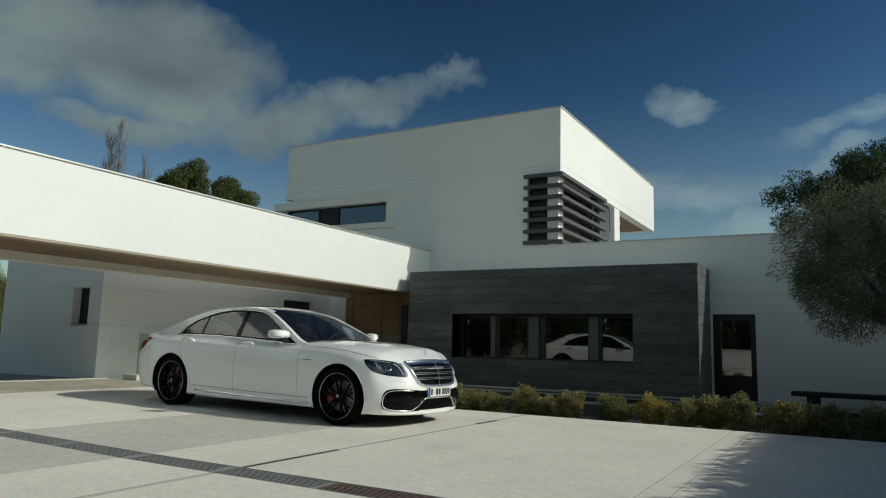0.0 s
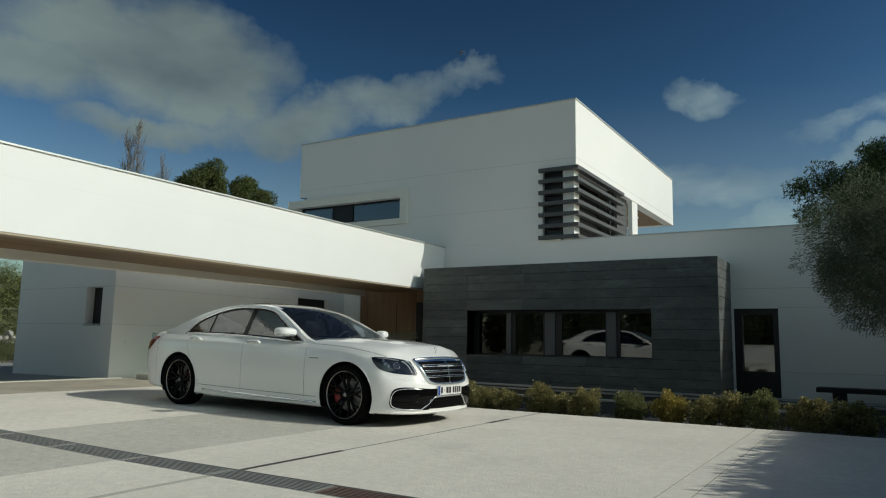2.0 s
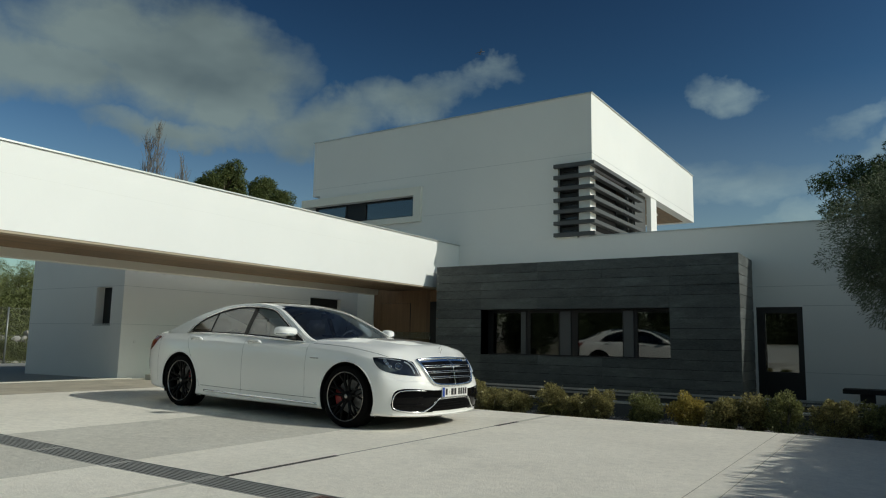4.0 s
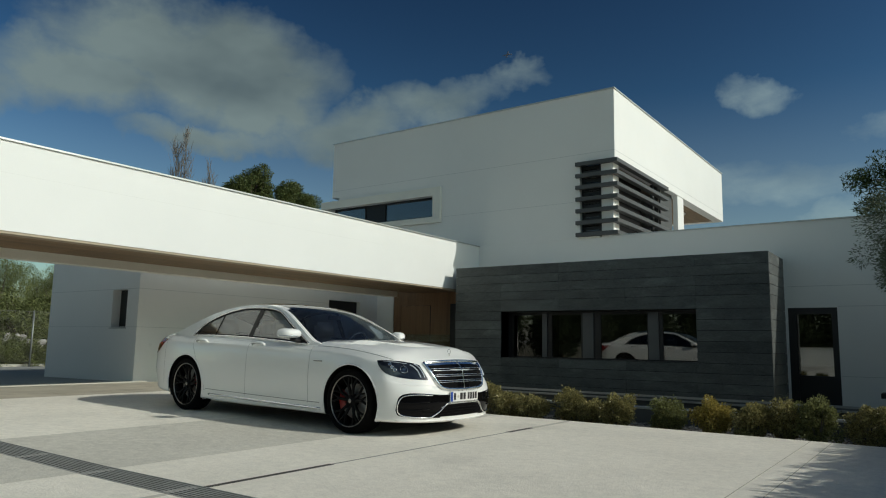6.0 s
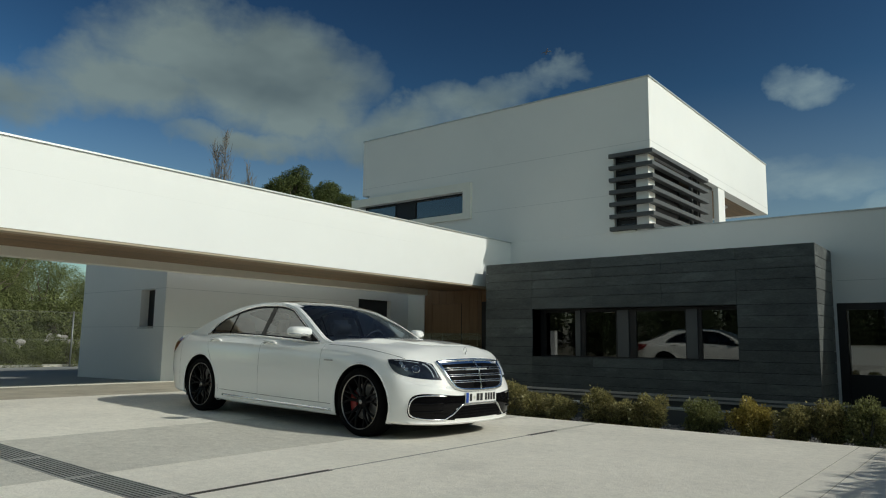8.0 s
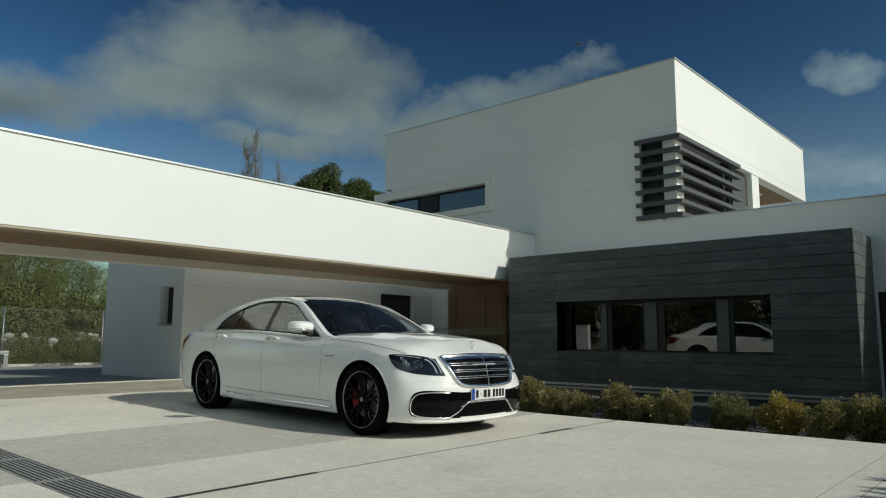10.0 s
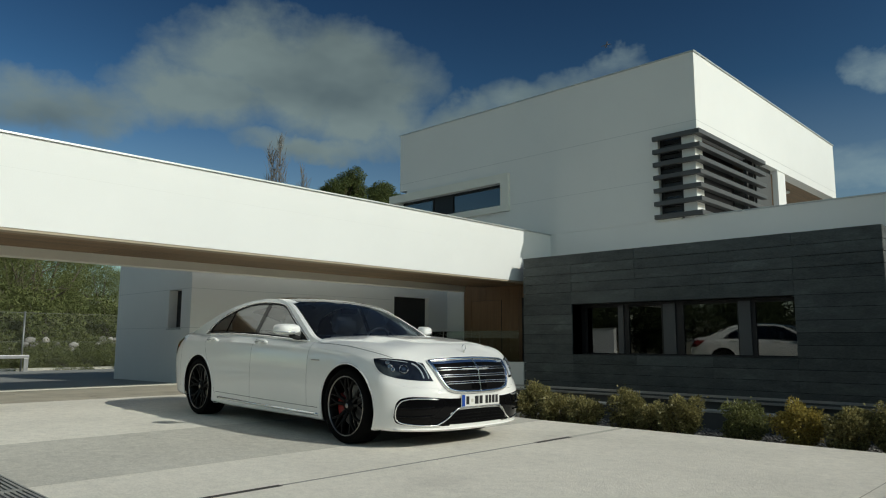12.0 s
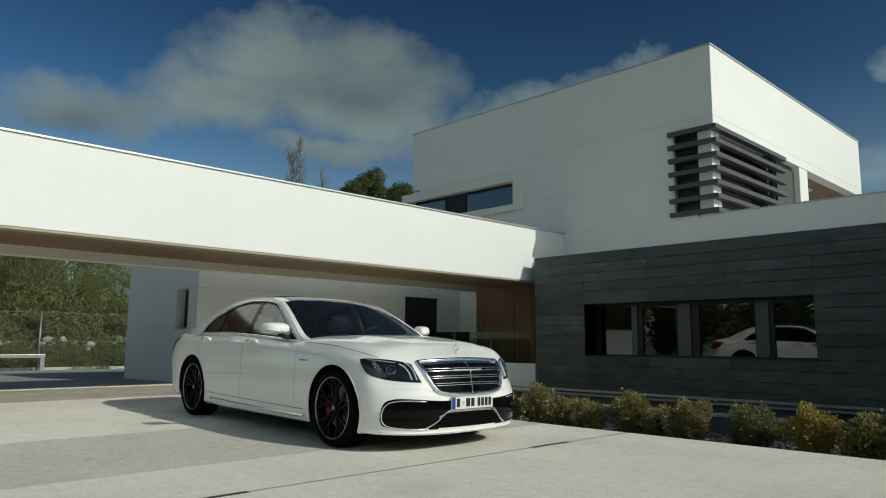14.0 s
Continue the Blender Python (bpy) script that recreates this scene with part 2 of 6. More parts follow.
LOUVRE = material("dark grey louvre", (0.088, 0.089, 0.089), 0.5, 0.2, var=0.08, scale=3)
GREY_PANEL = material("grey render panel", (0.075, 0.079, 0.079), 0.7, var=0.06, scale=2)
BLACK_DOOR = material("near-black door", (0.03, 0.032, 0.033), 0.5, var=0.1, scale=2)
PANE = clear_glass("window glass", (0.42, 0.45, 0.43), 0.0, 2.35)
RAIL_GLASS = clear_glass("balustrade glass", (0.78, 0.84, 0.80), 0.0, 1.45)
# near-black colour that paints the gaps behind the louvres dark
GAP_BLACK = material("louvre gap black", (0.010, 0.010, 0.011), 0.7, var=0.1, scale=2, spec=0.15)
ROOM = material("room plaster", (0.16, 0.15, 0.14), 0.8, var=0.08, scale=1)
GALV = material("galvanised wire", (0.24, 0.25, 0.24), 0.5, 0.7, var=0.1, scale=10)
WHITE_PAINT = material("white painted steel", (0.75, 0.75, 0.73), 0.4, var=0.04, scale=6)
BARK = material("grey bark", (0.13, 0.105, 0.08), 0.9, var=0.35, scale=5, grain=20, bump=1.0, depth=0.03, stretch=(1, 1, 0.3))


def leaf_material(name, color, rough=0.5, island=0.7, glow=0.25):
    m = material(name, color, rough, var=0.15, scale=2, bump=0, island=island)
    b = m.node_tree.nodes["Principled BSDF"]
    b.inputs["Specular IOR Level"].default_value = 0.25
    b.inputs["Transmission Weight"].default_value = 0.0
    t = m.node_tree
    thin = t.nodes.new("ShaderNodeBsdfTranslucent")
    t.links.new(b.inputs["Base Color"].links[0].from_socket, thin.inputs["Color"])
    mix = t.nodes.new("ShaderNodeMixShader")
    mix.inputs[0].default_value = glow
    t.links.new(b.outputs[0], mix.inputs[1])
    t.links.new(thin.outputs[0], mix.inputs[2])
    t.links.new(mix.outputs[0], t.nodes["Material Output"].inputs["Surface"])
    return m


GARDEN_PINE_LEAF = leaf_material("garden pine needles", (0.062, 0.080, 0.034), 0.6, 0.8)
OLIVE_LEAF = leaf_material("olive leaf", (0.135, 0.160, 0.098), 0.6, 0.9)
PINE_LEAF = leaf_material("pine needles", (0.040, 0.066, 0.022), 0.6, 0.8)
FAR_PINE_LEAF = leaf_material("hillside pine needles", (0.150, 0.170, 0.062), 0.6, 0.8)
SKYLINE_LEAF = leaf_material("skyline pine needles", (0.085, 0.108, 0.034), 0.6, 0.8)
BUSH_LEAF = leaf_material("hedge leaf", (0.315, 0.285, 0.125), 0.38, 1.1, 0.35)
BUSH_GREEN = leaf_material("green hedge leaf", (0.215, 0.225, 0.092), 0.4, 1.0, 0.3)
BUSH_GOLD = leaf_material("golden hedge leaf", (0.39, 0.32, 0.095), 0.38, 0.9, 0.35)
TWIG = material("bare twig", (0.125, 0.12, 0.112), 0.9, var=0.2)

# ---- mesh helpers ----


def part(name, bm, mat, parent=None, label="", smooth=False, kind="", bevel=0.0):
    """Links a bmesh as one mesh object, under a thing or a part."""
    me = bpy.data.meshes.new(name)
    if bevel:
        bmesh.ops.bevel(bm, geom=bm.edges[:], offset=bevel, segments=2, affect="EDGES", profile=0.5)
    bmesh.ops.recalc_face_normals(bm, faces=bm.faces[:])
    bm.to_mesh(me)
    bm.free()
    me.materials.append(mat)
    if smooth:
        me.shade_smooth()
    ob = new(name, me)
    if parent is not None:
        ob.parent = parent
    return tagged(ob, label, kind=kind)


def box(x0, x1, y0, y1, z0, z1, bm=None):
    bm = bm or bmesh.new()
    v = [bm.verts.new((x, y, z)) for z in (z0, z1) for y in (y0, y1) for x in (x0, x1)]
    for f in ((0, 1, 3, 2), (4, 6, 7, 5), (0, 4, 5, 1), (2, 3, 7, 6), (0, 2, 6, 4), (1, 5, 7, 3)):
        bm.faces.new([v[i] for i in f])
    return bm


def boxes(*list_of):
    bm = bmesh.new()
    for b in list_of:
        box(*b, bm=bm)
    return bm


def parts(name, list_of, mat, parent, label=""):
    """Each box as a part of its own."""
    for b in list_of:
        part(name, box(*b), mat, parent, label)


def thing(name, at, label, category, group="", kind=""):
    e = new(name)
    e.matrix_world = at if isinstance(at, Matrix) else Matrix.Translation(at)
    return tagged(e, label, category, group, kind)


def pieces(name, spots, mat, parent, bevel=0.004, label=""):
    """One object a piece; alike sizes share a mesh. spots: (x0, x1, y0, y1, z0, z1)."""
    shared = {}
    for x0, x1, y0, y1, z0, z1 in spots:
        key = (round(x1 - x0, 3), round(y1 - y0, 3), round(z1 - z0, 3))
        if key not in shared:
            bm = box(-key[0] / 2, key[0] / 2, -key[1] / 2, key[1] / 2, -key[2] / 2, key[2] / 2)
            if bevel:
                bmesh.ops.bevel(bm, geom=bm.edges[:], offset=bevel, segments=1, affect="EDGES")
            me = bpy.data.meshes.new(name)
            bm.to_mesh(me)
            bm.free()
            me.materials.append(mat)
            shared[key] = me
        ob = new(name, shared[key])
        ob.location = ((x0 + x1) / 2, (y0 + y1) / 2, (z0 + z1) / 2)
        ob.parent = parent
        if label:
            ob["label"] = label


def tube(points, radius, bm=None, sides=8, closed=False, radii=None):
    """A round bar along points."""
    bm = bm or bmesh.new()
    pts = [Vector(p) for p in points]
    rings = []
    n = len(pts)
    ref = None
    for i, p in enumerate(pts):
        a, b = (pts[(i - 1) % n], pts[(i + 1) % n]) if closed else (pts[max(i - 1, 0)], pts[min(i + 1, n - 1)])
        d = (b - a).normalized()
        if ref is None:
            ref = d.orthogonal().normalized()
        u = (ref - d * ref.dot(d)).normalized()
        ref = u
        w = d.cross(u)
        r = radii[i] if radii else radius
        rings.append([bm.verts.new(p + (u * math.cos(2 * math.pi * k / sides) + w * math.sin(2 * math.pi * k / sides)) * r) for k in range(sides)])
    for i in range(n if closed else n - 1):
        a, b = rings[i], rings[(i + 1) % n]
        for k in range(sides):
            bm.faces.new((a[k], a[(k + 1) % sides], b[(k + 1) % sides], b[k]))
    if not closed:
        bm.faces.new(rings[0])
        bm.faces.new(rings[-1])
    return bm


# ---- ground ----


def rise(x):
    """The drive climbs gently towards the side wing."""
    return min(0.07, 0.012 * max(0.0, -5.0 - x))


def climbing_pieces(name, spots, mat, parent, label=""):
    for x0, x1, y0, y1, z0, z1 in spots:
        bm = box(x0, x1, y0, y1, z0, z1)
        bmesh.ops.bevel(bm, geom=bm.edges[:], offset=0.0012, segments=1, affect="EDGES")
        for v in bm.verts:
            v.co.z += rise(v.co.x)
        part(name, bm, mat, parent, label)


LOW = -0.42
WALL_Y = 17.35
ground = part("ground", box(-900, 900, -900, 900, LOW - 1.0, LOW), EARTH, label="dry earth ground round the house", kind="structure")
drive = part("driveway", box(-10.98, 14.0, -14.0, 9.97, LOW, -0.02), JOINT, label="pale concrete driveway with wide joints and a drain", kind="structure")
slab_x = [-10.98, -7.0, -4.96, -3.87, -1.05, -0.85, 2.6, 6.4, 10.2, 14.0]
slabs, dark_slabs = [], []
for y0, y1, row in ((4.36, 9.97, 0), (-1.6, 4.08, 1), (-7.6, -1.62, 2), (-14.0, -7.62, 3)):
    for i in range(len(slab_x) - 1):
        a, b = slab_x[i] + 0.0008, slab_x[i + 1] - 0.0008
        (dark_slabs if i == 1 else slabs).append((a, b, y0, y1, -0.06, 0.0))
climbing_pieces("concrete_slab", slabs, CONCRETE, drive)
climbing_pieces("concrete_slab", dark_slabs, CONCRETE_DARK, drive, "darker grey concrete slab")
# the wide joint, filled flush and partly open
for y0, y1, w, mt, lb in ((4.36, 5.55, 0.026, JOINT, "dark open joint"), (5.55, 8.35, 0.012, JOINT_GREY, "grey joint filler"), (8.35, 8.92, 0.030, JOINT, "dark open joint"), (8.92, 9.96, 0.032, KERB, "pale joint mortar"), (-1.6, 4.07, 0.030, KERB, "pale joint mortar")):
    part("joint_filler", box(-3.87 - w, -3.87 + w, y0, y1, -0.01, 0.0012), mt, drive, lb)
for x in (-1.05, -0.85):
    part("joint_filler", box(x - 0.004, x + 0.004, -1.6, 9.96, -0.01, 0.001), JOINT_PALE, drive)
border = part("stone_border", box(-13.80, -10.98, -14, 10.36, LOW, 0.045), JOINT, label="weathered pale stone paving along the drive", kind="structure")
stones = []
for i, (a, b) in enumerate(((-13.55, -12.95), (-12.94, -12.3), (-12.29, -11.65), (-11.64, -10.985))):
    y = -3.0 + 0.37 * i
    while y < 10.0:
        n = 1.5 if i % 2 else 1.9
        stones.append((a, b, y, min(y + n - 0.012, 10.36), -0.06, 0.0))
        y += n
climbing_pieces("paving_stone", stones, PALE_STONE, border)
climbing_pieces("kerb_stone", [(-13.80, -13.56, y, y + 0.99, -0.1, 0.02) for y in range(-8, 10)], KERB, border, "pale kerb stone")
bm = box(-26.0, -13.80, -14, 40, LOW, 0.07)
for v in bm.verts:
    if v.co.x < -20 and v.co.z > 0:
        v.co.z = -0.06
yard = part("yard", bm, ASPHALT, label="grey asphalt yard beside the house", kind="structure")
part("yard_edge", box(-26.3, -26.0, -14, 40, LOW, 0.02), KERB, yard, "pale concrete edge of the yard")

# drain channel
drain = thing("drain_channel", (0, 4.22, 0), "long slotted cast iron drain set in concrete", "drain", kind="structure")
part("channel", box(-11, 6, -0.14, 0.14, -0.10, -0.07), DARK_WALL, drain)
x = -10.98
while x < 4:
    rust = x > -3.2 and x < -1.5
    bm = bmesh.new()
    for k in range(8):
        y = -0.119 + k * 0.034
        box(x + 0.012, x + 1.0, y - 0.009, y + 0.009, -0.03, -0.003, bm)
    box(x + 0.004, x + 0.03, -0.136, 0.136, -0.03, -0.0025, bm)
    box(x + 0.975, x + 1.001, -0.136, 0.136, -0.03, -0.0025, bm)
    for v in bm.verts:
        v.co.z += rise(v.co.x)
    part("grate", bm, RUST if rust else IRON, drain, "rusted grate" if rust else "")
    x += 1.005
for y in (-0.1365, 0.1365):
    bm = boxes((-11, -5, y - 0.006, y + 0.006, -0.08, 0.002), (-5, 6, y - 0.006, y + 0.006, -0.08, 0.002))
    for v in bm.verts:
        v.co.z += rise(v.co.x)
    part("channel_rim", bm, IRON, drain)

# planting strip, low wall and deck before the house
bed = part("planting_bed", box(-9.6, 8.0, 9.975, 11.35, LOW, -0.10), SOIL, label="planting bed of dark soil and gravel", kind="structure")
low_wall = part("low_wall", box(-9.6, 8.0, 11.35, 11.55, LOW, 0.10), DARK_WALL, label="low dark concrete wall behind the bushes", kind="structure")
part("wall_cap", box(-9.6, 8.0, 11.33, 11.57, 0.10, 0.122), COPING, low_wall, "pale metal cap")
deck = part("terrace_deck", box(-9.6, 8.0, 12.9, WALL_Y + 0.4, LOW + 0.004, -0.14), DARK_WALL, label="dark terrace before the slate wall", kind="structure")
rail = thing("edge_rail", (0, 12.9, 0), "pair of slim steel profiles along the terrace edge", "rail", kind="structure")
part("profile", box(-9.4, 8.0, -0.03, 0.03, 0.165, 0.195), STEEL, rail)
part("profile", box(-9.4, 8.0, -0.05, 0.05, 0.105, 0.130), STEEL, rail)
part("upstand", box(-9.4, 8.0, 0.05, 0.09, -0.3, 0.10), DARK_WALL, rail)

# ---- house ----
house = thing("house", (0, 0, 0), "white rendered modern house with a cantilevered upper box", "house")
T = 0.30
Y = WALL_Y
# ground floor wall to the right of the entrance, with the tall glazed door
parts("wall", ((-10.0, -2.42, Y, Y + T, LOW, 3.62), (-1.52, 9.0, Y, Y + T, LOW, 3.62), (-2.42, -1.52, Y, Y + T, 1.83, 3.62),), WHITE, house)
parts("wall", ((9.0 - T, 9.0, Y + T, 22.4, LOW, 3.62), (-6.0, 9.0, 22.4, 22.4 + T, LOW, 3.62), (-6.3, -6.0, 22.4 + T, 30, LOW, 3.62), (-10.0, -6.3, 29.7, 30, LOW, 3.62),), WHITE, house)
parts("roof", ((-10.0, 9.0 - T, Y + T, 22.4, 3.30, 3.50), (-10.0, -6.3, 22.4, 29.7, 3.30, 3.50),), WHITE, house)
part("coping", box(-6.2, 9.04, Y - 0.03, Y + T + 0.03, 3.62, 3.645), COPING, house, "thin grey metal coping")
for z in (2.27, 0.47):
    part("wall_joint", box(-2.40 if z > 2 else -1.5, 9.0, Y - 0.003, Y + 0.01, z - 0.006, z + 0.006), WALL_SEAM, house)
part("wall_joint", box(-1.5, 9.0, Y - 0.003, Y + 0.01, 1.845, 1.857), WALL_SEAM, house)
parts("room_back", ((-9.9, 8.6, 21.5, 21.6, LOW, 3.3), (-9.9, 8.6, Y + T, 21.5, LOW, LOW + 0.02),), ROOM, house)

# upper box: white band over a recessed corner and an open terrace
U0, U1, V1 = -15.6, -6.1, 27.7
part("wall", box(U0, U1, Y - 0.02, Y + T, 5.54, 7.32), WHITE, house)
part("wall", box(U1 - T, U1, Y + T, V1, 5.54, 7.32), WHITE, house)
part("wall", box(U0, U0 + T, Y + T, V1, 3.0, 7.32), WHITE, house)
part("wall", box(U0 + T, U1 - T, V1 - T, V1, 5.54, 7.32), WHITE, house)
parts("wall", ((-11.45, -7.02, Y - 0.02, Y + T, 3.62, 5.54), (U0 + 0.3, -11.45, Y - 0.02, Y + T, 3.0, 4.58), (U0 + 0.3, -11.45, Y - 0.02, Y + T, 5.18, 5.54),), WHITE, house)
part("roof", box(U0 + T, U1 - T, Y + T, V1 - T, 7.05, 7.15), WHITE, house)
part("soffit", box(U0 + T, U1 - T, Y + T, V1 - T, 5.54, 5.60), SOFFIT_WOOD, house, "grey-brown timber soffit over the upper terrace")
part("coping", boxes((U0 - 0.03, U1 + 0.03, Y - 0.05, Y + T, 7.32, 7.345), (U1 - T, U1 + 0.03, Y + T, V1 + 0.03, 7.32, 7.345)), COPING, house, "thin grey metal coping")
part("wall_joint", box(U0, U1 + 0.003, Y - 0.023, Y - 0.01, 5.755, 5.765), WALL_SEAM, house)
part("wall_joint", box(U1 - 0.01, U1 + 0.003, Y, V1, 5.755, 5.765), WALL_SEAM, house)
part("wall_joint", box(-11.2, -7.2, Y - 0.023, Y - 0.01, 4.545, 4.553), WALL_SEAM, house)
part("wall", box(U0 + T, U1 - 0.6, 22.4, 22.7, 3.5, 5.54), WHITE, house)
part("side_panel", box(-6.36, -6.28, 20.6, 22.30, 3.5, 5.54), GREY_PANEL, house, "grey panel beside the louvres")
part("post", box(-6.26, -6.12, 22.36, 22.95, 3.45, 5.54), WHITE, house, "white corner post")
part("corner_pier", box(-6.47, -6.17, Y + 0.02, Y + 0.40, 3.5, 5.54), WHITE, house, "white pier behind the louvres")
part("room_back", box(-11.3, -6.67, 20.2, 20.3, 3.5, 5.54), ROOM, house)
part("terrace_lamp", tube([(-6.95, 25.3, 5.49), (-6.95, 25.3, 5.545)], 0.20, sides=24), WHITE_PAINT, house, "round white ceiling lamp", True)

# louvres round the corner
louvre = thing("louvre_screen", (0, 0, 0), "dark grey horizontal louvres wrapping the house corner", "louvre")
for k in range(7):
    zz = 5.535 - k * 0.298
    part("blade", boxes((-7.10, -6.0, Y - 0.13, Y - 0.03, zz - 0.095, zz), (-6.15, -6.0, Y - 0.03, 21.15, zz - 0.095, zz)), LOUVRE, louvre)
part("side_frame", boxes((-6.27, -6.17, 20.70, 20.78, 3.55, 5.5)), LOUVRE, louvre)
part("bracket", box(-6.22, -6.17, 20.9, 20.94, 3.6, 5.45), LOUVRE, louvre)
corner_window = thing("corner_window", (0, 0, 0), "dark corner window behind the louvres", "window", kind="structure")
part("pane", box(-7.0, -6.52, Y + 0.16, Y + 0.17, 3.6, 5.5), PANE, corner_window)
# added black sheet: keeps the louvre gaps dark and hides sun patches
part("shutter", box(-6.66, -6.63, Y + 0.41, 20.62, 3.52, 5.53), GAP_BLACK, corner_window, "black sheet that darkens the louvre gaps")
part("window_frame", boxes((-7.02, -6.96, Y + 0.1, Y + 0.24, 3.55, 5.53), (-6.57, -6.52, Y + 0.1, Y + 0.24, 3.55, 5.53)), BRONZE, corner_window)
for k in range(17):
    part("shutter_slat", box(-6.96, -6.57, Y + 0.11, Y + 0.15, 3.62 + k * 0.11, 3.70 + k * 0.11), BRONZE, corner_window)
part("window_sill", box(-7.06, -6.5, Y - 0.045, Y + 0.1, 3.60, 3.645), CREAM, corner_window, "cream stone sill")

# long strip window with a cream surround
strip = thing("strip_window", (0, 0, 0), "long strip window with a projecting cream surround", "window", kind="structure")
parts("surround", ((-15.98, -11.26, Y - 0.13, Y - 0.021, 5.18, 5.42), (-11.52, -11.26, Y - 0.13, Y - 0.021, 4.39, 5.18), (-15.98, -11.52, Y - 0.13, Y - 0.021, 4.39, 4.56),), CREAM, strip)
parts("surround", ((-15.98, -15.62, Y - 0.021, Y + 1.6, 5.18, 5.42), (-15.98, -15.62, Y - 0.021, Y + 1.6, 4.39, 4.56),), CREAM, strip)
for a, b in ((-15.55, -14.22), (-13.50, -11.50)):
    part("pane", box(a + 0.05, b - 0.05, Y + 0.12, Y + 0.13, 4.62, 5.13), PANE, strip)
    part("window_frame", boxes((a, a + 0.05, Y + 0.08, Y + 0.2, 4.56, 5.18), (b - 0.05, b, Y + 0.08, Y + 0.2, 4.56, 5.18), (a + 0.05, b - 0.05, Y + 0.08, Y + 0.2, 4.56, 4.62), (a + 0.05, b - 0.05, Y + 0.08, Y + 0.2, 5.13, 5.18)), BRONZE, strip)
part("mullion_panel", box(-14.22, -13.50, Y + 0.10, Y + 0.2, 4.56, 5.18), BRONZE, strip)
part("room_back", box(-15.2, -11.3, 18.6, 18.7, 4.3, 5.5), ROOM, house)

# tall glazed door by the slate box
gdoor = thing("glazed_door", (0, 0, 0), "tall glazed door in a black frame", "door", kind="structure")
part("door_frame", boxes((-2.42, -2.27, Y + 0.02, Y + 0.16, -0.30, 1.83), (-1.63, -1.52, Y + 0.02, Y + 0.16, -0.30, 1.83), (-2.27, -1.63, Y + 0.02, Y + 0.16, 1.70, 1.83), (-2.27, -1.63, Y + 0.02, Y + 0.16, 0.36, 0.46), (-2.27, -1.63, Y + 0.02, Y + 0.16, -0.30, -0.18)), BRONZE, gdoor)
part("pane", box(-2.27, -1.63, Y + 0.08, Y + 0.09, 0.46, 1.70), PANE, gdoor)
part("panel", box(-2.27, -1.63, Y + 0.06, Y + 0.10, -0.18, 0.36), BRONZE, gdoor)

# slate-clad box with the window band
SX0, SX1, SY, SZ = -9.73, -2.47, 15.86, 2.86
slate = thing("slate_box", (0, 0, 0), "projecting box clad in dark slate planks with a window band", "house wall", kind="structure")
WX0, WX1, WZ0, WZ1 = -8.42, -3.86, 0.68, 1.76
part("core", boxes((SX0 + 0.03, WX0, SY + 0.03, Y, -0.3, SZ - 0.01), (WX1, SX1 - 0.03, SY + 0.03, Y, -0.3, SZ - 0.01), (WX0, WX1, SY + 0.03, Y, WZ1, SZ - 0.01), (WX0, WX1, SY + 0.03, Y, -0.3, WZ0)), SLATE_BACK, slate)
part("box_roof", box(SX0 + 0.04, SX1 - 0.04, SY + 0.04, Y - 0.003, SZ - 0.009, SZ + 0.004), ROOF_FELT, slate, "pale gravel roof of the slate box")
rows = [2.86, 2.632, 2.43, 2.228, 2.026, 1.76, 1.544, 1.328, 1.112, 0.896, 0.68, 0.48, 0.285, 0.09, -0.105, -0.30]
cols = [SX0, -8.42, -6.90, -5.34, -3.86, SX1]
planks = []
for r in range(len(rows) - 1):
    for c in range(5):
        if 5 <= r <= 9 and 1 <= c <= 3:
            continue
        jut = 0.004 * ((r * 7 + c * 3) % 4)
        planks.append((cols[c] + 0.002, cols[c + 1] - 0.002, SY - jut, SY + 0.03, rows[r + 1] + 0.005, rows[r] - 0.005))
for r in range(len(rows) - 1):
    planks.append((SX1 - 0.03, SX1, SY + 0.031, Y - 0.002, rows[r + 1] + 0.005, rows[r] - 0.005))


def cleft_plank(x0, x1, y0, y1, z0, z1, seed):
    """A plank of split slate: its face and its long edges are uneven."""
    rng = np.random.default_rng(seed)
    bm = bmesh.new()
    side = x1 - x0 < 0.1
    a0, a1 = (y0, y1) if side else (x0, x1)
    n = max(4, int((a1 - a0) / 0.09))
    front, rear = [], []
    for i in range(n + 1):
        a = a0 + (a1 - a0) * i / n
        dz = rng.normal(0, 0.0015, 2)
        line = []
        for j, z in enumerate((z0 + dz[0], z0 * 0.67 + z1 * 0.33, z0 * 0.33 + z1 * 0.67, z1 + dz[1])):
            d = rng.normal(0, 0.0022)
            line.append(bm.verts.new((x1 + d, a, z) if side else (a, y0 + d, z)))
        front.append(line)
        rear.append([bm.verts.new((x0, a, z) if side else (a, y1, z)) for z in (z0, z1)])
    for i in range(n):
        for j in range(3):
            bm.faces.new((front[i][j], front[i + 1][j], front[i + 1][j + 1], front[i][j + 1]))
        bm.faces.new((front[i][3], front[i + 1][3], rear[i + 1][1], rear[i][1]))
        bm.faces.new((rear[i][0], rear[i + 1][0], front[i + 1][0], front[i][0]))
    for i in (0, n):
        bm.faces.new((front[i][0], front[i][1], front[i][2], front[i][3], rear[i][1], rear[i][0]))
    bmesh.ops.recalc_face_normals(bm, faces=bm.faces[:])
    return bm


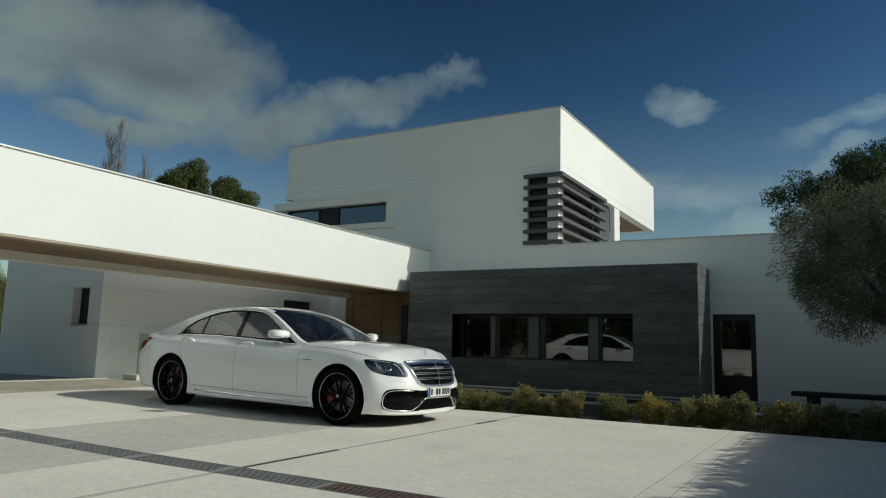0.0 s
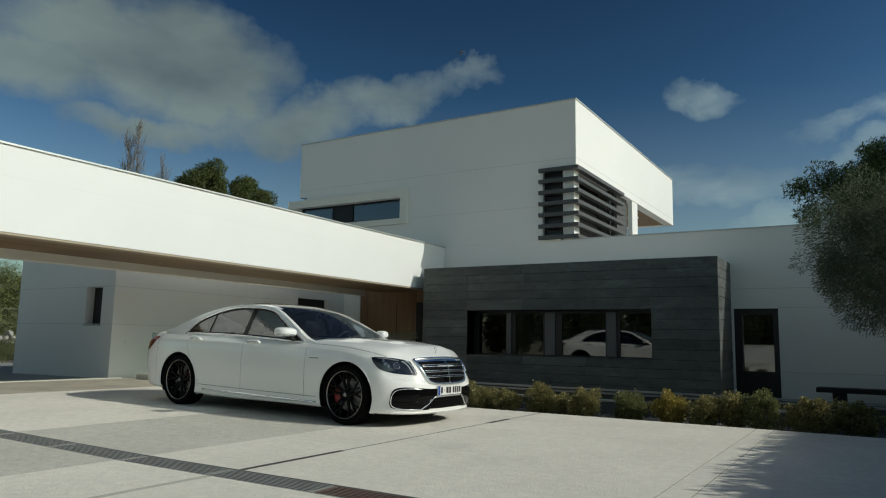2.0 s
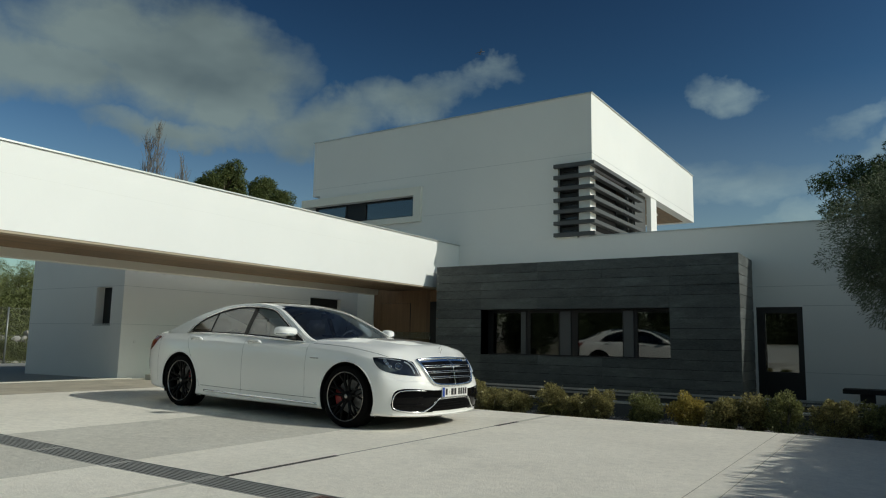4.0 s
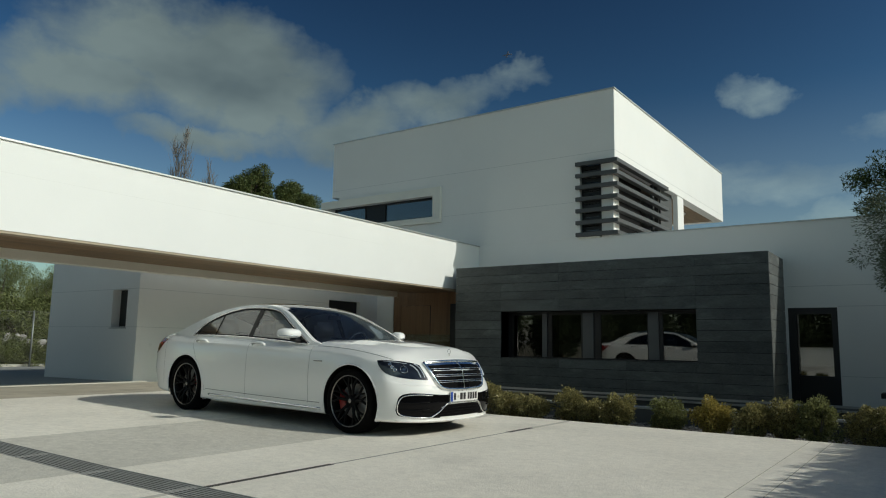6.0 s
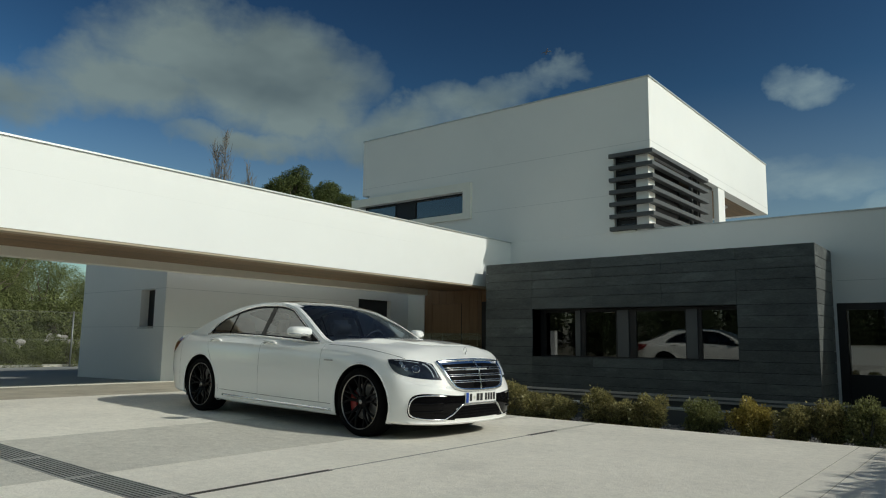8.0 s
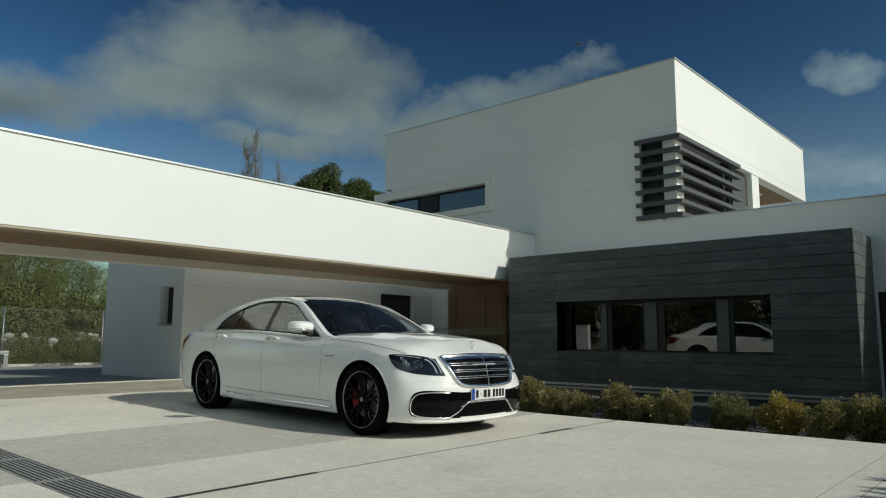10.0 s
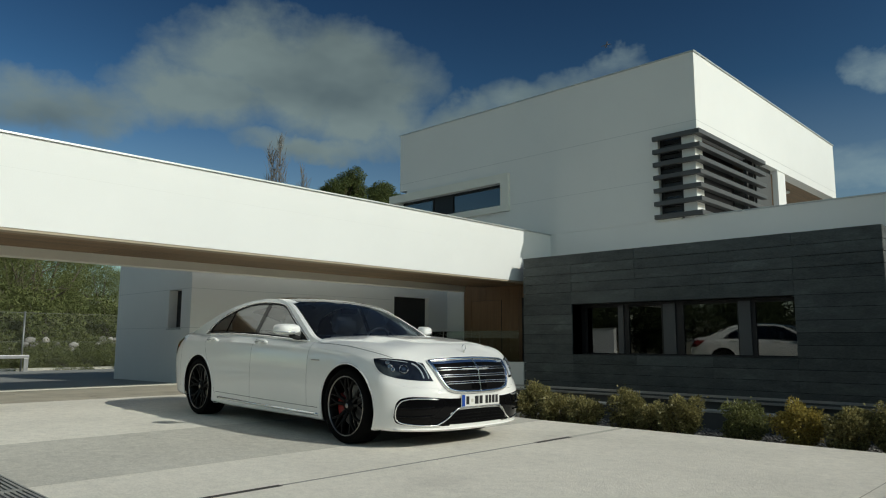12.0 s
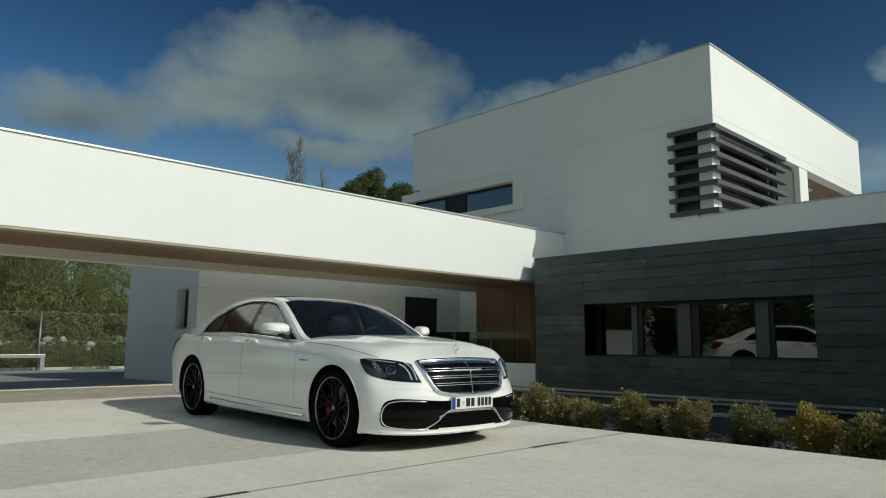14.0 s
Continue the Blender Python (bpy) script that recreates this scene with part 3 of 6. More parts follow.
for k, p in enumerate(planks):
    part("slate_plank", cleft_plank(*p, 500 + k), SLATE, slate)
band = thing("band_window", (0, 0, 0), "dark-framed band of four windows reflecting the drive", "window", kind="structure")
GY = 16.28
part("reveal", boxes((WX0 - 0.01, WX0, SY + 0.032, GY + 0.1, WZ0, WZ1), (WX1, WX1 + 0.01, SY + 0.032, GY + 0.1, WZ0, WZ1), (WX0, WX1, SY + 0.032, GY + 0.1, WZ1 - 0.004, WZ1), (WX0, WX1, SY + 0.032, GY + 0.1, WZ0, WZ0 + 0.004)), BRONZE, band, "dark metal window reveal")
part("window_frame", boxes((WX0, -8.31, GY - 0.05, GY + 0.1, WZ0 + 0.004, WZ1 - 0.004), (-8.31, -3.90, GY - 0.05, GY + 0.1, WZ1 - 0.045, WZ1 - 0.004), (-8.31, -3.90, GY - 0.05, GY + 0.1, WZ0 + 0.004, WZ0 + 0.03), (-3.90, WX1, GY - 0.05, GY + 0.1, WZ0 + 0.004, WZ1 - 0.004)), BRONZE, band)
for a, b in ((-7.505, -7.38), (-6.485, -6.225), (-4.975, -4.75)):
    part("mullion", box(a, b, GY - 0.06, GY + 0.1, WZ0 + 0.03, WZ1 - 0.045), GREY_FRAME, band, "grey aluminium mullion")
for a, b, c, d in ((-8.31, -7.505, 0.02, 0.02), (-7.38, -6.485, 0.11, 0.05), (-6.225, -4.975, 0.16, 0.03), (-4.75, -3.90, 0.08, 0.01)):
    w, h = (b - a) / 2, (WZ1 - WZ0 - 0.075) / 2
    pane = part("pane", box(-w, w, -0.005, 0.005, -h, h), PANE, band)
    pane.matrix_basis = pose((a + b) / 2, GY + 0.014, (WZ0 + WZ1 - 0.015) / 2, 0.13, 0, 0.85)
    part("sash", boxes((a, a + c, GY - 0.03, GY - 0.001, WZ0 + 0.03, WZ1 - 0.045), (b - d, b, GY - 0.03, GY - 0.001, WZ0 + 0.03, WZ1 - 0.045), (a + c, b - d, GY - 0.03, GY - 0.001, WZ1 - 0.075, WZ1 - 0.045)), BRONZE, band)

# canopy beam that runs out from the house over the entrance
CX, CB, CT = -10.0, 2.375, 3.60
canopy = thing("canopy", (0, 0, 0), "long white canopy beam with a timber soffit", "canopy", kind="structure")
part("fascia", box(CX - 0.25, CX, 3.2, Y - 0.001, CB, CT), WHITE, canopy)
part("roof_slab", box(-12.2, CX - 0.25, 3.2, Y - 0.001, CB + 0.045, CB + 0.40), WHITE, canopy)
# the beam's unseen top is raised to keep sun off the wing wall
part("back_beam", box(-12.5, -12.2, 3.2, 16.58, CB - 0.13, 3.10), CREAM, canopy, "cream plaster beam at the back of the soffit")
part("soffit_edge", box(CX - 0.244, CX - 0.012, 3.21, Y - 0.08, CB - 0.035, CB), EDGE_WOOD, canopy, "narrow pale timber edge board")
part("wall_joint", box(CX - 0.01, CX + 0.0015, 3.22, 13.4, 3.16, 3.163), FAINT_SEAM, canopy, "hairline joint")
part("coping", box(CX - 0.27, CX + 0.03, 3.2, Y - 0.002, CT, CT + 0.025), COPING, canopy, "thin grey metal coping")
pieces("soffit_board", [(-10.25 - 0.195 * (k + 1), -10.25 - 0.195 * k - 0.006, y, min(y + 3.99, 17.3), CB + 0.02, CB + 0.045) for k in range(10) for y in (3.21, 7.21, 11.21, 15.21)], SOFFIT_WOOD, canopy, 0.003)

# side wing behind the canopy
wing = thing("side_wing", (0, 0, 0), "white single-storey wing with a narrow window", "house wing", kind="structure")
BX0, BX1, BY = -17.4, -13.65, 9.72
parts("wall", ((BX0, -14.66, BY, BY + 0.35, 0.0, 3.3), (-14.08, BX1 - 0.35, BY, BY + 0.35, 0.0, 3.3), (-14.66, -14.08, BY, BY + 0.35, 2.02, 3.3), (-14.66, -14.08, BY, BY + 0.35, 0.0, 1.20),), WHITE, wing)
parts("wall", ((BX1 - 0.35, BX1, BY, 15.38, -0.1, 3.3), (BX1 - 0.35, BX1, 16.66, 17.42, -0.3, 3.3), (BX1 - 0.35, BX1, 15.38, 16.66, 2.13, 3.3),), WHITE, wing)
parts("wall", ((BX0, BX0 + 0.35, BY + 0.35, 17.42, 0.0, 3.3), (BX0, -13.02, 17.42, 17.72, -0.3, 3.3),), WHITE, wing)
part("roof", box(BX0, BX1, BY, 17.72, 3.3, 3.4), WHITE, wing)
part("window_frame", boxes((-14.66, -14.08, BY + 0.19, BY + 0.24, 1.20, 2.02)), BRONZE, wing, "dark window set deep in the wall")
part("window_sill", box(-14.70, -14.06, BY - 0.02, BY + 0.19, 1.17, 1.20), COPING, wing)
for z in (1.215, 2.03):
    parts("wall_joint", ((BX0, BX1 + 0.003, BY - 0.003, BY + 0.01, z - 0.005, z + 0.005), (BX1 - 0.01, BX1 + 0.003, BY, 15.3, z - 0.005, z + 0.005),), WALL_SEAM, wing)
part("wall_outlet", tube([(BX1 - 0.01, 10.06, 0.843), (BX1 + 0.012, 10.06, 0.843)], 0.035, sides=16), WHITE_PAINT, wing, "small round wall outlet")
part("door", box(BX1 - 0.2, BX1 - 0.14, 15.38, 16.66, -0.3, 2.13), BLACK_DOOR, wing, "near-black side door")

# timber entrance
entry = thing("entrance_wall", (0, 0, 0), "warm brown timber entrance wall with a flush door", "entrance", kind="structure")
EY = 17.42
boards = []
x = -13.0
while x < -11.0:
    w = 0.27
    low = 2.05 if -12.78 < x + w / 2 < -11.66 else -0.3
    boards.append((x, min(x + w, -10.98) - 0.004, EY, EY + 0.03, low, 2.58))
    x += w
pieces("timber_board", boards, WOOD, entry, 0.002)
part("door", box(-12.74, -11.68, EY + 0.022, EY + 0.05, -0.3, 2.045), WOOD, entry, "flush timber door")
part("door_gap", box(-11.68, -11.655, EY + 0.01, EY + 0.04, -0.3, 2.05), SLATE_BACK, entry)
part("backing", box(-13.02, -9.95, EY + 0.051, EY + 0.1, -0.3, 2.9), SLATE_BACK, entry)
part("slot_window", box(-10.97, -10.76, EY - 0.01, EY + 0.03, -0.2, 2.08), BRONZE, entry, "narrow black slot beside the timber")
part("end_board", boxes((-10.75, -9.95, EY, EY + 0.03, -0.3, 2.58), (-10.975, -10.75, EY, EY + 0.03, 2.08, 2.58)), WOOD, entry)
# mostly hidden floor, its pale colour added as a reflector
entry_floor = part("entrance_floor", box(-13.65, -9.6, 9.975, EY + 0.05, LOW, -0.29), BOUNCE_PAVING, label="entrance paving, paled to bounce light", kind="structure")

# glass balustrade on a white upstand before the entrance
balustrade = thing("glass_balustrade", (0, 15.9, 0), "frameless glass balustrade on a white upstand", "balustrade", kind="structure")
part("upstand", box(-13.6, -9.74, -0.06, 0.1, -0.3, 0.48), WHITE, balustrade)
for k in range(4):
    part("pane", box(-13.108, -13.092, 10.32 - 15.9 + k * 1.37, 11.67 - 15.9 + k * 1.37, -0.10, 1.05), RAIL_GLASS, balustrade)
for k in range(3):
    part("pane", box(-13.55 + k * 1.22, -12.36 + k * 1.22, -0.008, 0.008, 0.48, 1.20), RAIL_GLASS, balustrade)

# ---- car ----
from mathutils.bvhtree import BVHTree

CAR_PAINT = material("white car paint", (0.91, 0.91, 0.88), 0.5, var=0.008, scale=1, bump=0, coat=1.0, spec=0.4)
CAR_PAINT.node_tree.nodes["Principled BSDF"].inputs["Coat Roughness"].default_value = 0.02
CAR_PAINT.node_tree.nodes["Principled BSDF"].inputs["Coat IOR"].default_value = 1.6
MATT_BLACK = material("black plastic", (0.006, 0.006, 0.006), 0.7, var=0.1, grain=200, bump=0.1)
DEEP_BLACK = material("black grille plastic", (0.003, 0.003, 0.0035), 0.55, var=0.05, bump=0, spec=0.06)
TYRE = material("tyre rubber", (0.0035, 0.0035, 0.0035), 0.85, var=0.15, grain=120, bump=0.2, spec=0.08)
RIM_BLACK = material("black alloy", (0.005, 0.005, 0.0055), 0.35, 0.0, var=0.05, bump=0, spec=0.09)
RIM_LIP = material("machined rim edge", (0.34, 0.32, 0.30), 0.3, 1.0, var=0.05, bump=0)
CHROME = material("chrome", (0.88, 0.89, 0.90), 0.16, 1.0, var=0.02, bump=0)
DISC = material("brake disc", (0.26, 0.25, 0.24), 0.45, 0.8, var=0.1, scale=20, bump=0.1)
CALIPER = material("red caliper", (0.24, 0.010, 0.010), 0.35, var=0.05, bump=0)
SHUT_LINE = material("panel gap", (0.045, 0.045, 0.043), 0.7, var=0.05, bump=0)
SATIN = material("satin bright metal", (0.88, 0.88, 0.87), 0.22, 0.85, var=0.03, bump=0)
LAMP_DARK = material("dark lamp interior", (0.020, 0.024, 0.031), 0.2, 0.5, var=0.8, scale=22, bump=0, spec=0.5, coat=1.0)
LAMP_GUIDE = material("pale light guide", (0.48, 0.53, 0.58), 0.18, var=0.05, bump=0, coat=1.0)
GLOSS_BLACK = material("gloss black insert", (0.004, 0.004, 0.0045), 0.08, var=0.05, bump=0, spec=0.14)
LAMP_RED = material("red tail lamp", (0.26, 0.010, 0.012), 0.1, var=0.1, bump=0, coat=1.0)
LEATHER = material("cream leather", (0.78, 0.72, 0.62), 0.5, var=0.05, scale=6, grain=90, bump=0.15)
CABIN = material("dark cabin trim", (0.025, 0.025, 0.027), 0.6, var=0.1)
CAR_GLASS = clear_glass("car window glass", (0.62, 0.65, 0.65), 0.0, 2.3)
# blue tint and faint diffuse film paint in the sky's reflection
SCREEN_GLASS = clear_glass("windscreen glass", (0.70, 0.83, 0.96), 0.0, 1.9, 0.010)
ROOF_GLASS = clear_glass("tinted roof glass", (0.66, 0.68, 0.69), 0.0, 1.5)
LAMP_GLASS = clear_glass("lamp glass", (0.8, 0.82, 0.85), 0.0, 1.5)
PLATE_WHITE = material("plate white", (0.75, 0.75, 0.72), 0.4, var=0.01, bump=0)
PLATE_BLUE = material("plate blue", (0.01, 0.06, 0.32), 0.4, var=0.01, bump=0)
PLATE_INK = material("plate ink", (0.012, 0.012, 0.013), 0.5, var=0.01, bump=0)


def curve(*pts):
    """A smooth curve through (x, y) pairs, in rising x."""
    xs, ys = np.array([p[0] for p in pts], float), np.array([p[1] for p in pts], float)
    m = np.gradient(ys, xs)

    def at(x):
        x = min(max(x, xs[0]), xs[-1])
        i = min(int(np.searchsorted(xs, x, "right")) - 1, len(xs) - 2)
        h = xs[i + 1] - xs[i]
        t = (x - xs[i]) / h
        return float((2 * t**3 - 3 * t**2 + 1) * ys[i] + (t**3 - 2 * t**2 + t) * h * m[i] + (3 * t**2 - 2 * t**3) * ys[i + 1] + (t**3 - t**2) * h * m[i + 1])

    return at


NOSE, TAIL = 2.44, -2.76
F_AXLE, R_AXLE, HUB_Z = 1.556, -1.588, 0.350
shoulder = curve((-2.76, 0.86), (-2.5, 0.905), (-2.2, 0.93), (-1.5, 0.94), (-0.4, 0.93), (0.76, 0.905), (1.2, 0.892), (1.6, 0.862), (2.0, 0.79), (2.28, 0.72), (2.43, 0.66))
belt_edge = curve((-2.76, 0.92), (-2.5, 0.965), (-2.2, 0.99), (-1.5, 1.0), (-0.4, 0.99), (0.76, 0.95), (1.2, 0.945), (1.6, 0.918), (2.0, 0.856), (2.27, 0.785), (2.43, 0.70))
deck_top = curve((-2.76, 0.97), (-2.6, 1.03), (-2.4, 1.06), (-2.1, 1.07), (-1.0, 1.03), (0.6, 1.0), (1.0, 1.012), (1.4, 1.0), (1.8, 0.965), (2.1, 0.92), (2.27, 0.862), (2.36, 0.815), (2.43, 0.72))
sill_z = curve((-2.76, 0.27), (-2.3, 0.23), (-1.9, 0.20), (-1.2, 0.175), (1.2, 0.17), (1.9, 0.16), (2.475, 0.155))


def half_width(x):
    if x > 1.25:
        return 0.945 * max(0.0, 1 - ((x - 1.25) / (NOSE - 1.25)) ** 4.2) ** (1 / 4.2)
    if x < -1.7:
        return 0.945 * max(0.0, 1 - ((-1.7 - x) / (-1.7 - TAIL)) ** 3.6) ** (1 / 3.6)
    return 0.945


def body_section(x):
    """Half a cross-section from the sill to the middle of the top, as (y, z) pairs."""
    w, zb, zs, ze, zt = half_width(x), sill_z(x), shoulder(x), belt_edge(x), deck_top(x)
    k = min(1.0, w / 0.5)
    ctrl = [(w - 0.12 * k, zb), (w - 0.032 * k, zb + 0.015), (w - 0.018 * k, zb + 0.08), (w - 0.010 * k, zb + 0.20), (w, 0.58 * 0.8 + 0.2 * zs * 0.62), (w - 0.006 * k, zs - 0.15),
            (w - 0.024 * k, zs - 0.04), (w - 0.05 * k, zs), (w - 0.11 * k, ze), (w - 0.22 * k, ze + 0.55 * (zt - ze)), (w * 0.5, ze + 0.90 * (zt - ze)), (w * 0.25, zt - 0.003), (0, zt)]
    out = []
    n = len(ctrl)
    for i in range(n - 1):
        p0, p1, p2, p3 = ctrl[max(i - 1, 0)], ctrl[i], ctrl[i + 1], ctrl[min(i + 2, n - 1)]
        for s in range(3):
            t = s / 3
            out.append(tuple(0.5 * (2 * p1[a] + (p2[a] - p0[a]) * t + (2 * p0[a] - 5 * p1[a] + 4 * p2[a] - p3[a]) * t * t + (3 * p1[a] - p0[a] - 3 * p2[a] + p3[a]) * t**3) for a in (0, 1)))
    out.append(ctrl[-1])
    return out


def smooth_step(a, b, x):
    t = min(max((x - a) / (b - a), 0.0), 1.0)
    return t * t * (3 - 2 * t)


door_cut = curve((0.17, 0.20), (0.29, 0.17), (0.5, 0.08), (0.7, -0.05), (0.93, -0.17), (1.1, -0.2))


def body_point(x, y, z):
    """Leans the nose and the tail, and slants the rear door's shut line."""
    n = smooth_step(1.9, 2.42, x)
    x2 = x - n * (0.20 * max(z - 0.50, 0) + 0.28 * max(0.34 - z, 0))
    r = smooth_step(-2.1, -2.7, x)
    x2 += r * (0.10 * max(z - 0.7, 0) + 0.30 * max(0.50 - z, 0))
    x2 += door_cut(z) * max(0.0, 1 - abs(x + 1.3) / 0.42)
    x2 -= 0.17 * smooth_step(2.0, 2.38, x) * y * y * (0.35 + 0.65 * min(max((z - 0.35) / 0.3, 0.0), 1.0))
    if abs(y) < 0.66 and z > 0.70:
        z += 0.013 * (1 - smooth_step(0.43, 0.56, abs(y))) * smooth_step(0.95, 1.3, x) * (1 - smooth_step(2.05, 2.26, x))
    y2 = y * (1 - 0.07 * smooth_step(1.7, 2.4, x) * min(max((z - 0.5) / 0.4, 0.0), 1.0))
    return (x2, y2, z)


GAP = 0.0017
CUTS = [-2.12, -1.30, -0.262, 0.903]
stations = []
for a, b, n in ((-2.68, -2.12, 16), (-2.12, -1.30, 30), (-1.30, -0.262, 18), (-0.262, 0.903, 18), (0.903, 2.02, 40), (2.02, 2.28, 10)):
    stations += [a + (b - a) * i / n for i in range(n)]
for w in (0.76, 0.72, 0.68, 0.63, 0.57, 0.5, 0.4, 0.3, 0.2, 0.1, 0.0):
    stations.append(1.25 + (NOSE - 1.25) * (1 - (w / 0.945) ** 4.2) ** (1 / 4.2))
    stations.append(-1.7 - (-1.7 - TAIL) * (1 - (w / 0.945) ** 3.6) ** (1 / 3.6))
stations = sorted([s for s in stations if all(abs(s - c) > 1e-6 for c in CUTS)] + [c - GAP for c in CUTS] + [c + GAP for c in CUTS])
grid = [[body_point(x, y, z) for y, z in body_section(x)] for x in stations]
ROWS = len(grid[0])
SILL_ROW, EDGE_ROW = 7, 24


def panel_of(i, j):
    """Which body panel the cell at station i and row j belongs to; None in a shut line."""
    x = (stations[i] + stations[i + 1]) / 2
    if any(abs(x - c) < GAP * 0.9 for c in CUTS) and j < EDGE_ROW and j >= SILL_ROW:
        return None
    if j >= EDGE_ROW:
        if x > 0.93:
            return "bonnet" if x < 2.345 else "front_bumper"
        return "boot_lid" if x < -2.10 else None
    if x > 2.02:
        return "front_bumper"
    if x < -2.12:
        return "rear_bumper"
    if j < SILL_ROW and -1.25 < x < 1.25:
        return "side_sill"
    if x > 0.903:
        return "front_wing"
    if x > -0.262:
        return "front_door"
    return "rear_door" if x > -1.30 else "rear_wing"


car = thing("car", pose(-6.565, 7.986, 0.019, 0, 0.7, -2.28) @ Matrix.Scale(0.98, 4), "white saloon car with black wheels parked on the concrete drive", "car")
ARCH_R = 0.402


def arch_fit(p):
    """Moves a point inside a wheel arch out to its rim."""
    for ax in (F_AXLE + 0.012, R_AXLE - 0.005):
        dx, dz = p[0] - ax, p[2] - HUB_Z + 0.01
        d = math.hypot(dx, dz)
        if d < ARCH_R and p[2] < 0.9:
            return True, (ax + dx / d * ARCH_R, p[1], HUB_Z - 0.01 + dz / d * ARCH_R) if d > 1e-6 else p
    return False, p


cells = {}
for i in range(len(stations) - 1):
    for j in range(ROWS - 1):
        name = panel_of(i, j)
        if name is None:
            continue
        corner = [(i, j), (i + 1, j), (i + 1, j + 1), (i, j + 1)]
        if all(arch_fit(grid[a][b])[0] for a, b in corner):
            continue
        cells.setdefault(name, []).append(corner)


def panel_mesh(faces, side):
    bm = bmesh.new()
    made = {}

    def vert(key):
        if key not in made:
            p = arch_fit(grid[key[0]][key[1]])[1]
            made[key] = bm.verts.new((p[0], side * p[1], p[2]))
        return made[key]

    for f in faces:
        bm.faces.new([vert(k) for k in (f if side < 0 else f[::-1])])
    bmesh.ops.remove_doubles(bm, verts=bm.verts[:], dist=1e-5)
    return bm


def both(faces):
    bm = panel_mesh(faces, -1)
    other = panel_mesh(faces, 1)
    me = bpy.data.meshes.new("half")
    other.to_mesh(me)
    other.free()
    bm.from_mesh(me)
    bpy.data.meshes.remove(me)
    bmesh.ops.remove_doubles(bm, verts=bm.verts[:], dist=1e-4)
    return bm


panels = {}
for name, faces in cells.items():
    if name in ("bonnet", "boot_lid", "front_bumper", "rear_bumper"):
        panels[name, 0] = part(name, both(faces), CAR_PAINT, car, smooth=True)
    else:
        for side in (-1, 1):
            panels[name, side] = part(name, panel_mesh(faces, side), CAR_PAINT, car, smooth=True)

# what is seen through the shut lines and the arches
shell = bmesh.new()
made = [[shell.verts.new((p[0] * 0.995, p[1] - 0.014, p[2] - 0.004)) for p in row] for row in grid[8:-8:2]]
for i in range(len(made) - 1):
    for j in range(9, EDGE_ROW):
        if not any(arch_fit(v.co)[0] for v in (made[i][j], made[i + 1][j], made[i + 1][j + 1], made[i][j + 1])):
            shell.faces.new((made[i][j], made[i + 1][j], made[i + 1][j + 1], made[i][j + 1]))
for v in list(shell.verts):
    if not v.link_faces:
        shell.verts.remove(v)
bmesh.ops.duplicate(shell, geom=shell.verts[:] + shell.edges[:] + shell.faces[:])
half = len(shell.verts) // 2
shell.verts.ensure_lookup_table()
for v in shell.verts[half:]:
    v.co.y = -v.co.y
part("inner_shell", shell, MATT_BLACK, car)
part("underbody", boxes((-2.45, -1.98, -0.78, 0.78, 0.24, 0.5), (-1.17, 1.17, -0.82, 0.82, 0.19, 0.40), (2.0, 2.16, -0.60, 0.60, 0.19, 0.5), (-1.98, -1.17, -0.55, 0.55, 0.2, 0.6), (1.17, 2.0, -0.55, 0.55, 0.2, 0.7)), MATT_BLACK, car)
for ax in (F_AXLE, R_AXLE):
    for side in (-1, 1):
        bm = bmesh.new()
        ring = []
        for k in range(25):
            a = math.radians(-25 + k * 230 / 24)
            ring.append([bm.verts.new((ax + 0.412 * math.cos(a), side * y, HUB_Z + 0.412 * math.sin(a))) for y in (0.55, 0.90)])
        for k in range(24):
            bm.faces.new((ring[k][0], ring[k][1], ring[k + 1][1], ring[k + 1][0]))
        bm.faces.new([r[0] for r in ring])
        part("arch_liner", bm, MATT_BLACK, car)

# ---- car: cabin ----
roof_mid = curve((-2.55, 1.045), (-2.4, 1.075), (-2.2, 1.15), (-2.0, 1.25), (-1.75, 1.355), (-1.45, 1.432), (-1.1, 1.474), (-0.7, 1.484), (-0.3, 1.466), (0.0, 1.432), (0.2, 1.385), (0.45, 1.275), (0.7, 1.14), (0.9, 1.03), (1.02, 0.985))
roof_edge = curve((-2.45, 0.985), (-2.25, 1.015), (-2.0, 1.085), (-1.7, 1.19), (-1.4, 1.295), (-1.05, 1.385), (-0.74, 1.424), (-0.37, 1.430), (-0.1, 1.405), (0.1, 1.355), (0.35, 1.245), (0.6, 1.115), (0.85, 0.985), (1.02, 0.945))
dlo_top = curve((-1.60, 1.018), (-1.5, 1.115), (-1.39, 1.195), (-1.2, 1.278), (-1.03, 1.33), (-0.74, 1.382), (-0.37, 1.388), (-0.15, 1.375), (0.05, 1.335), (0.284, 1.22), (0.55, 1.085), (0.79, 0.957))
dlo_low = curve((-1.60, 1.012), (-1.12, 1.018), (-0.39, 1.006), (0.3, 0.978), (0.79, 0.950))


def side_y(x, z):
    y = 0.842 - (z - 1.0) * 0.44 - 0.16 * (z - 1.0) ** 2
    if x < -1.4:
        y -= 0.13 * ((-1.4 - x) / 1.0) ** 2
    if x > 0.4:
        y -= 0.03 * ((x - 0.4) / 0.6) ** 2
    return y


def top_z(x, y):
    e = side_y(x, roof_edge(x))
    return roof_edge(x) + (roof_mid(x) - roof_edge(x)) * max(0.0, 1 - (abs(y) / e) ** 2.3)


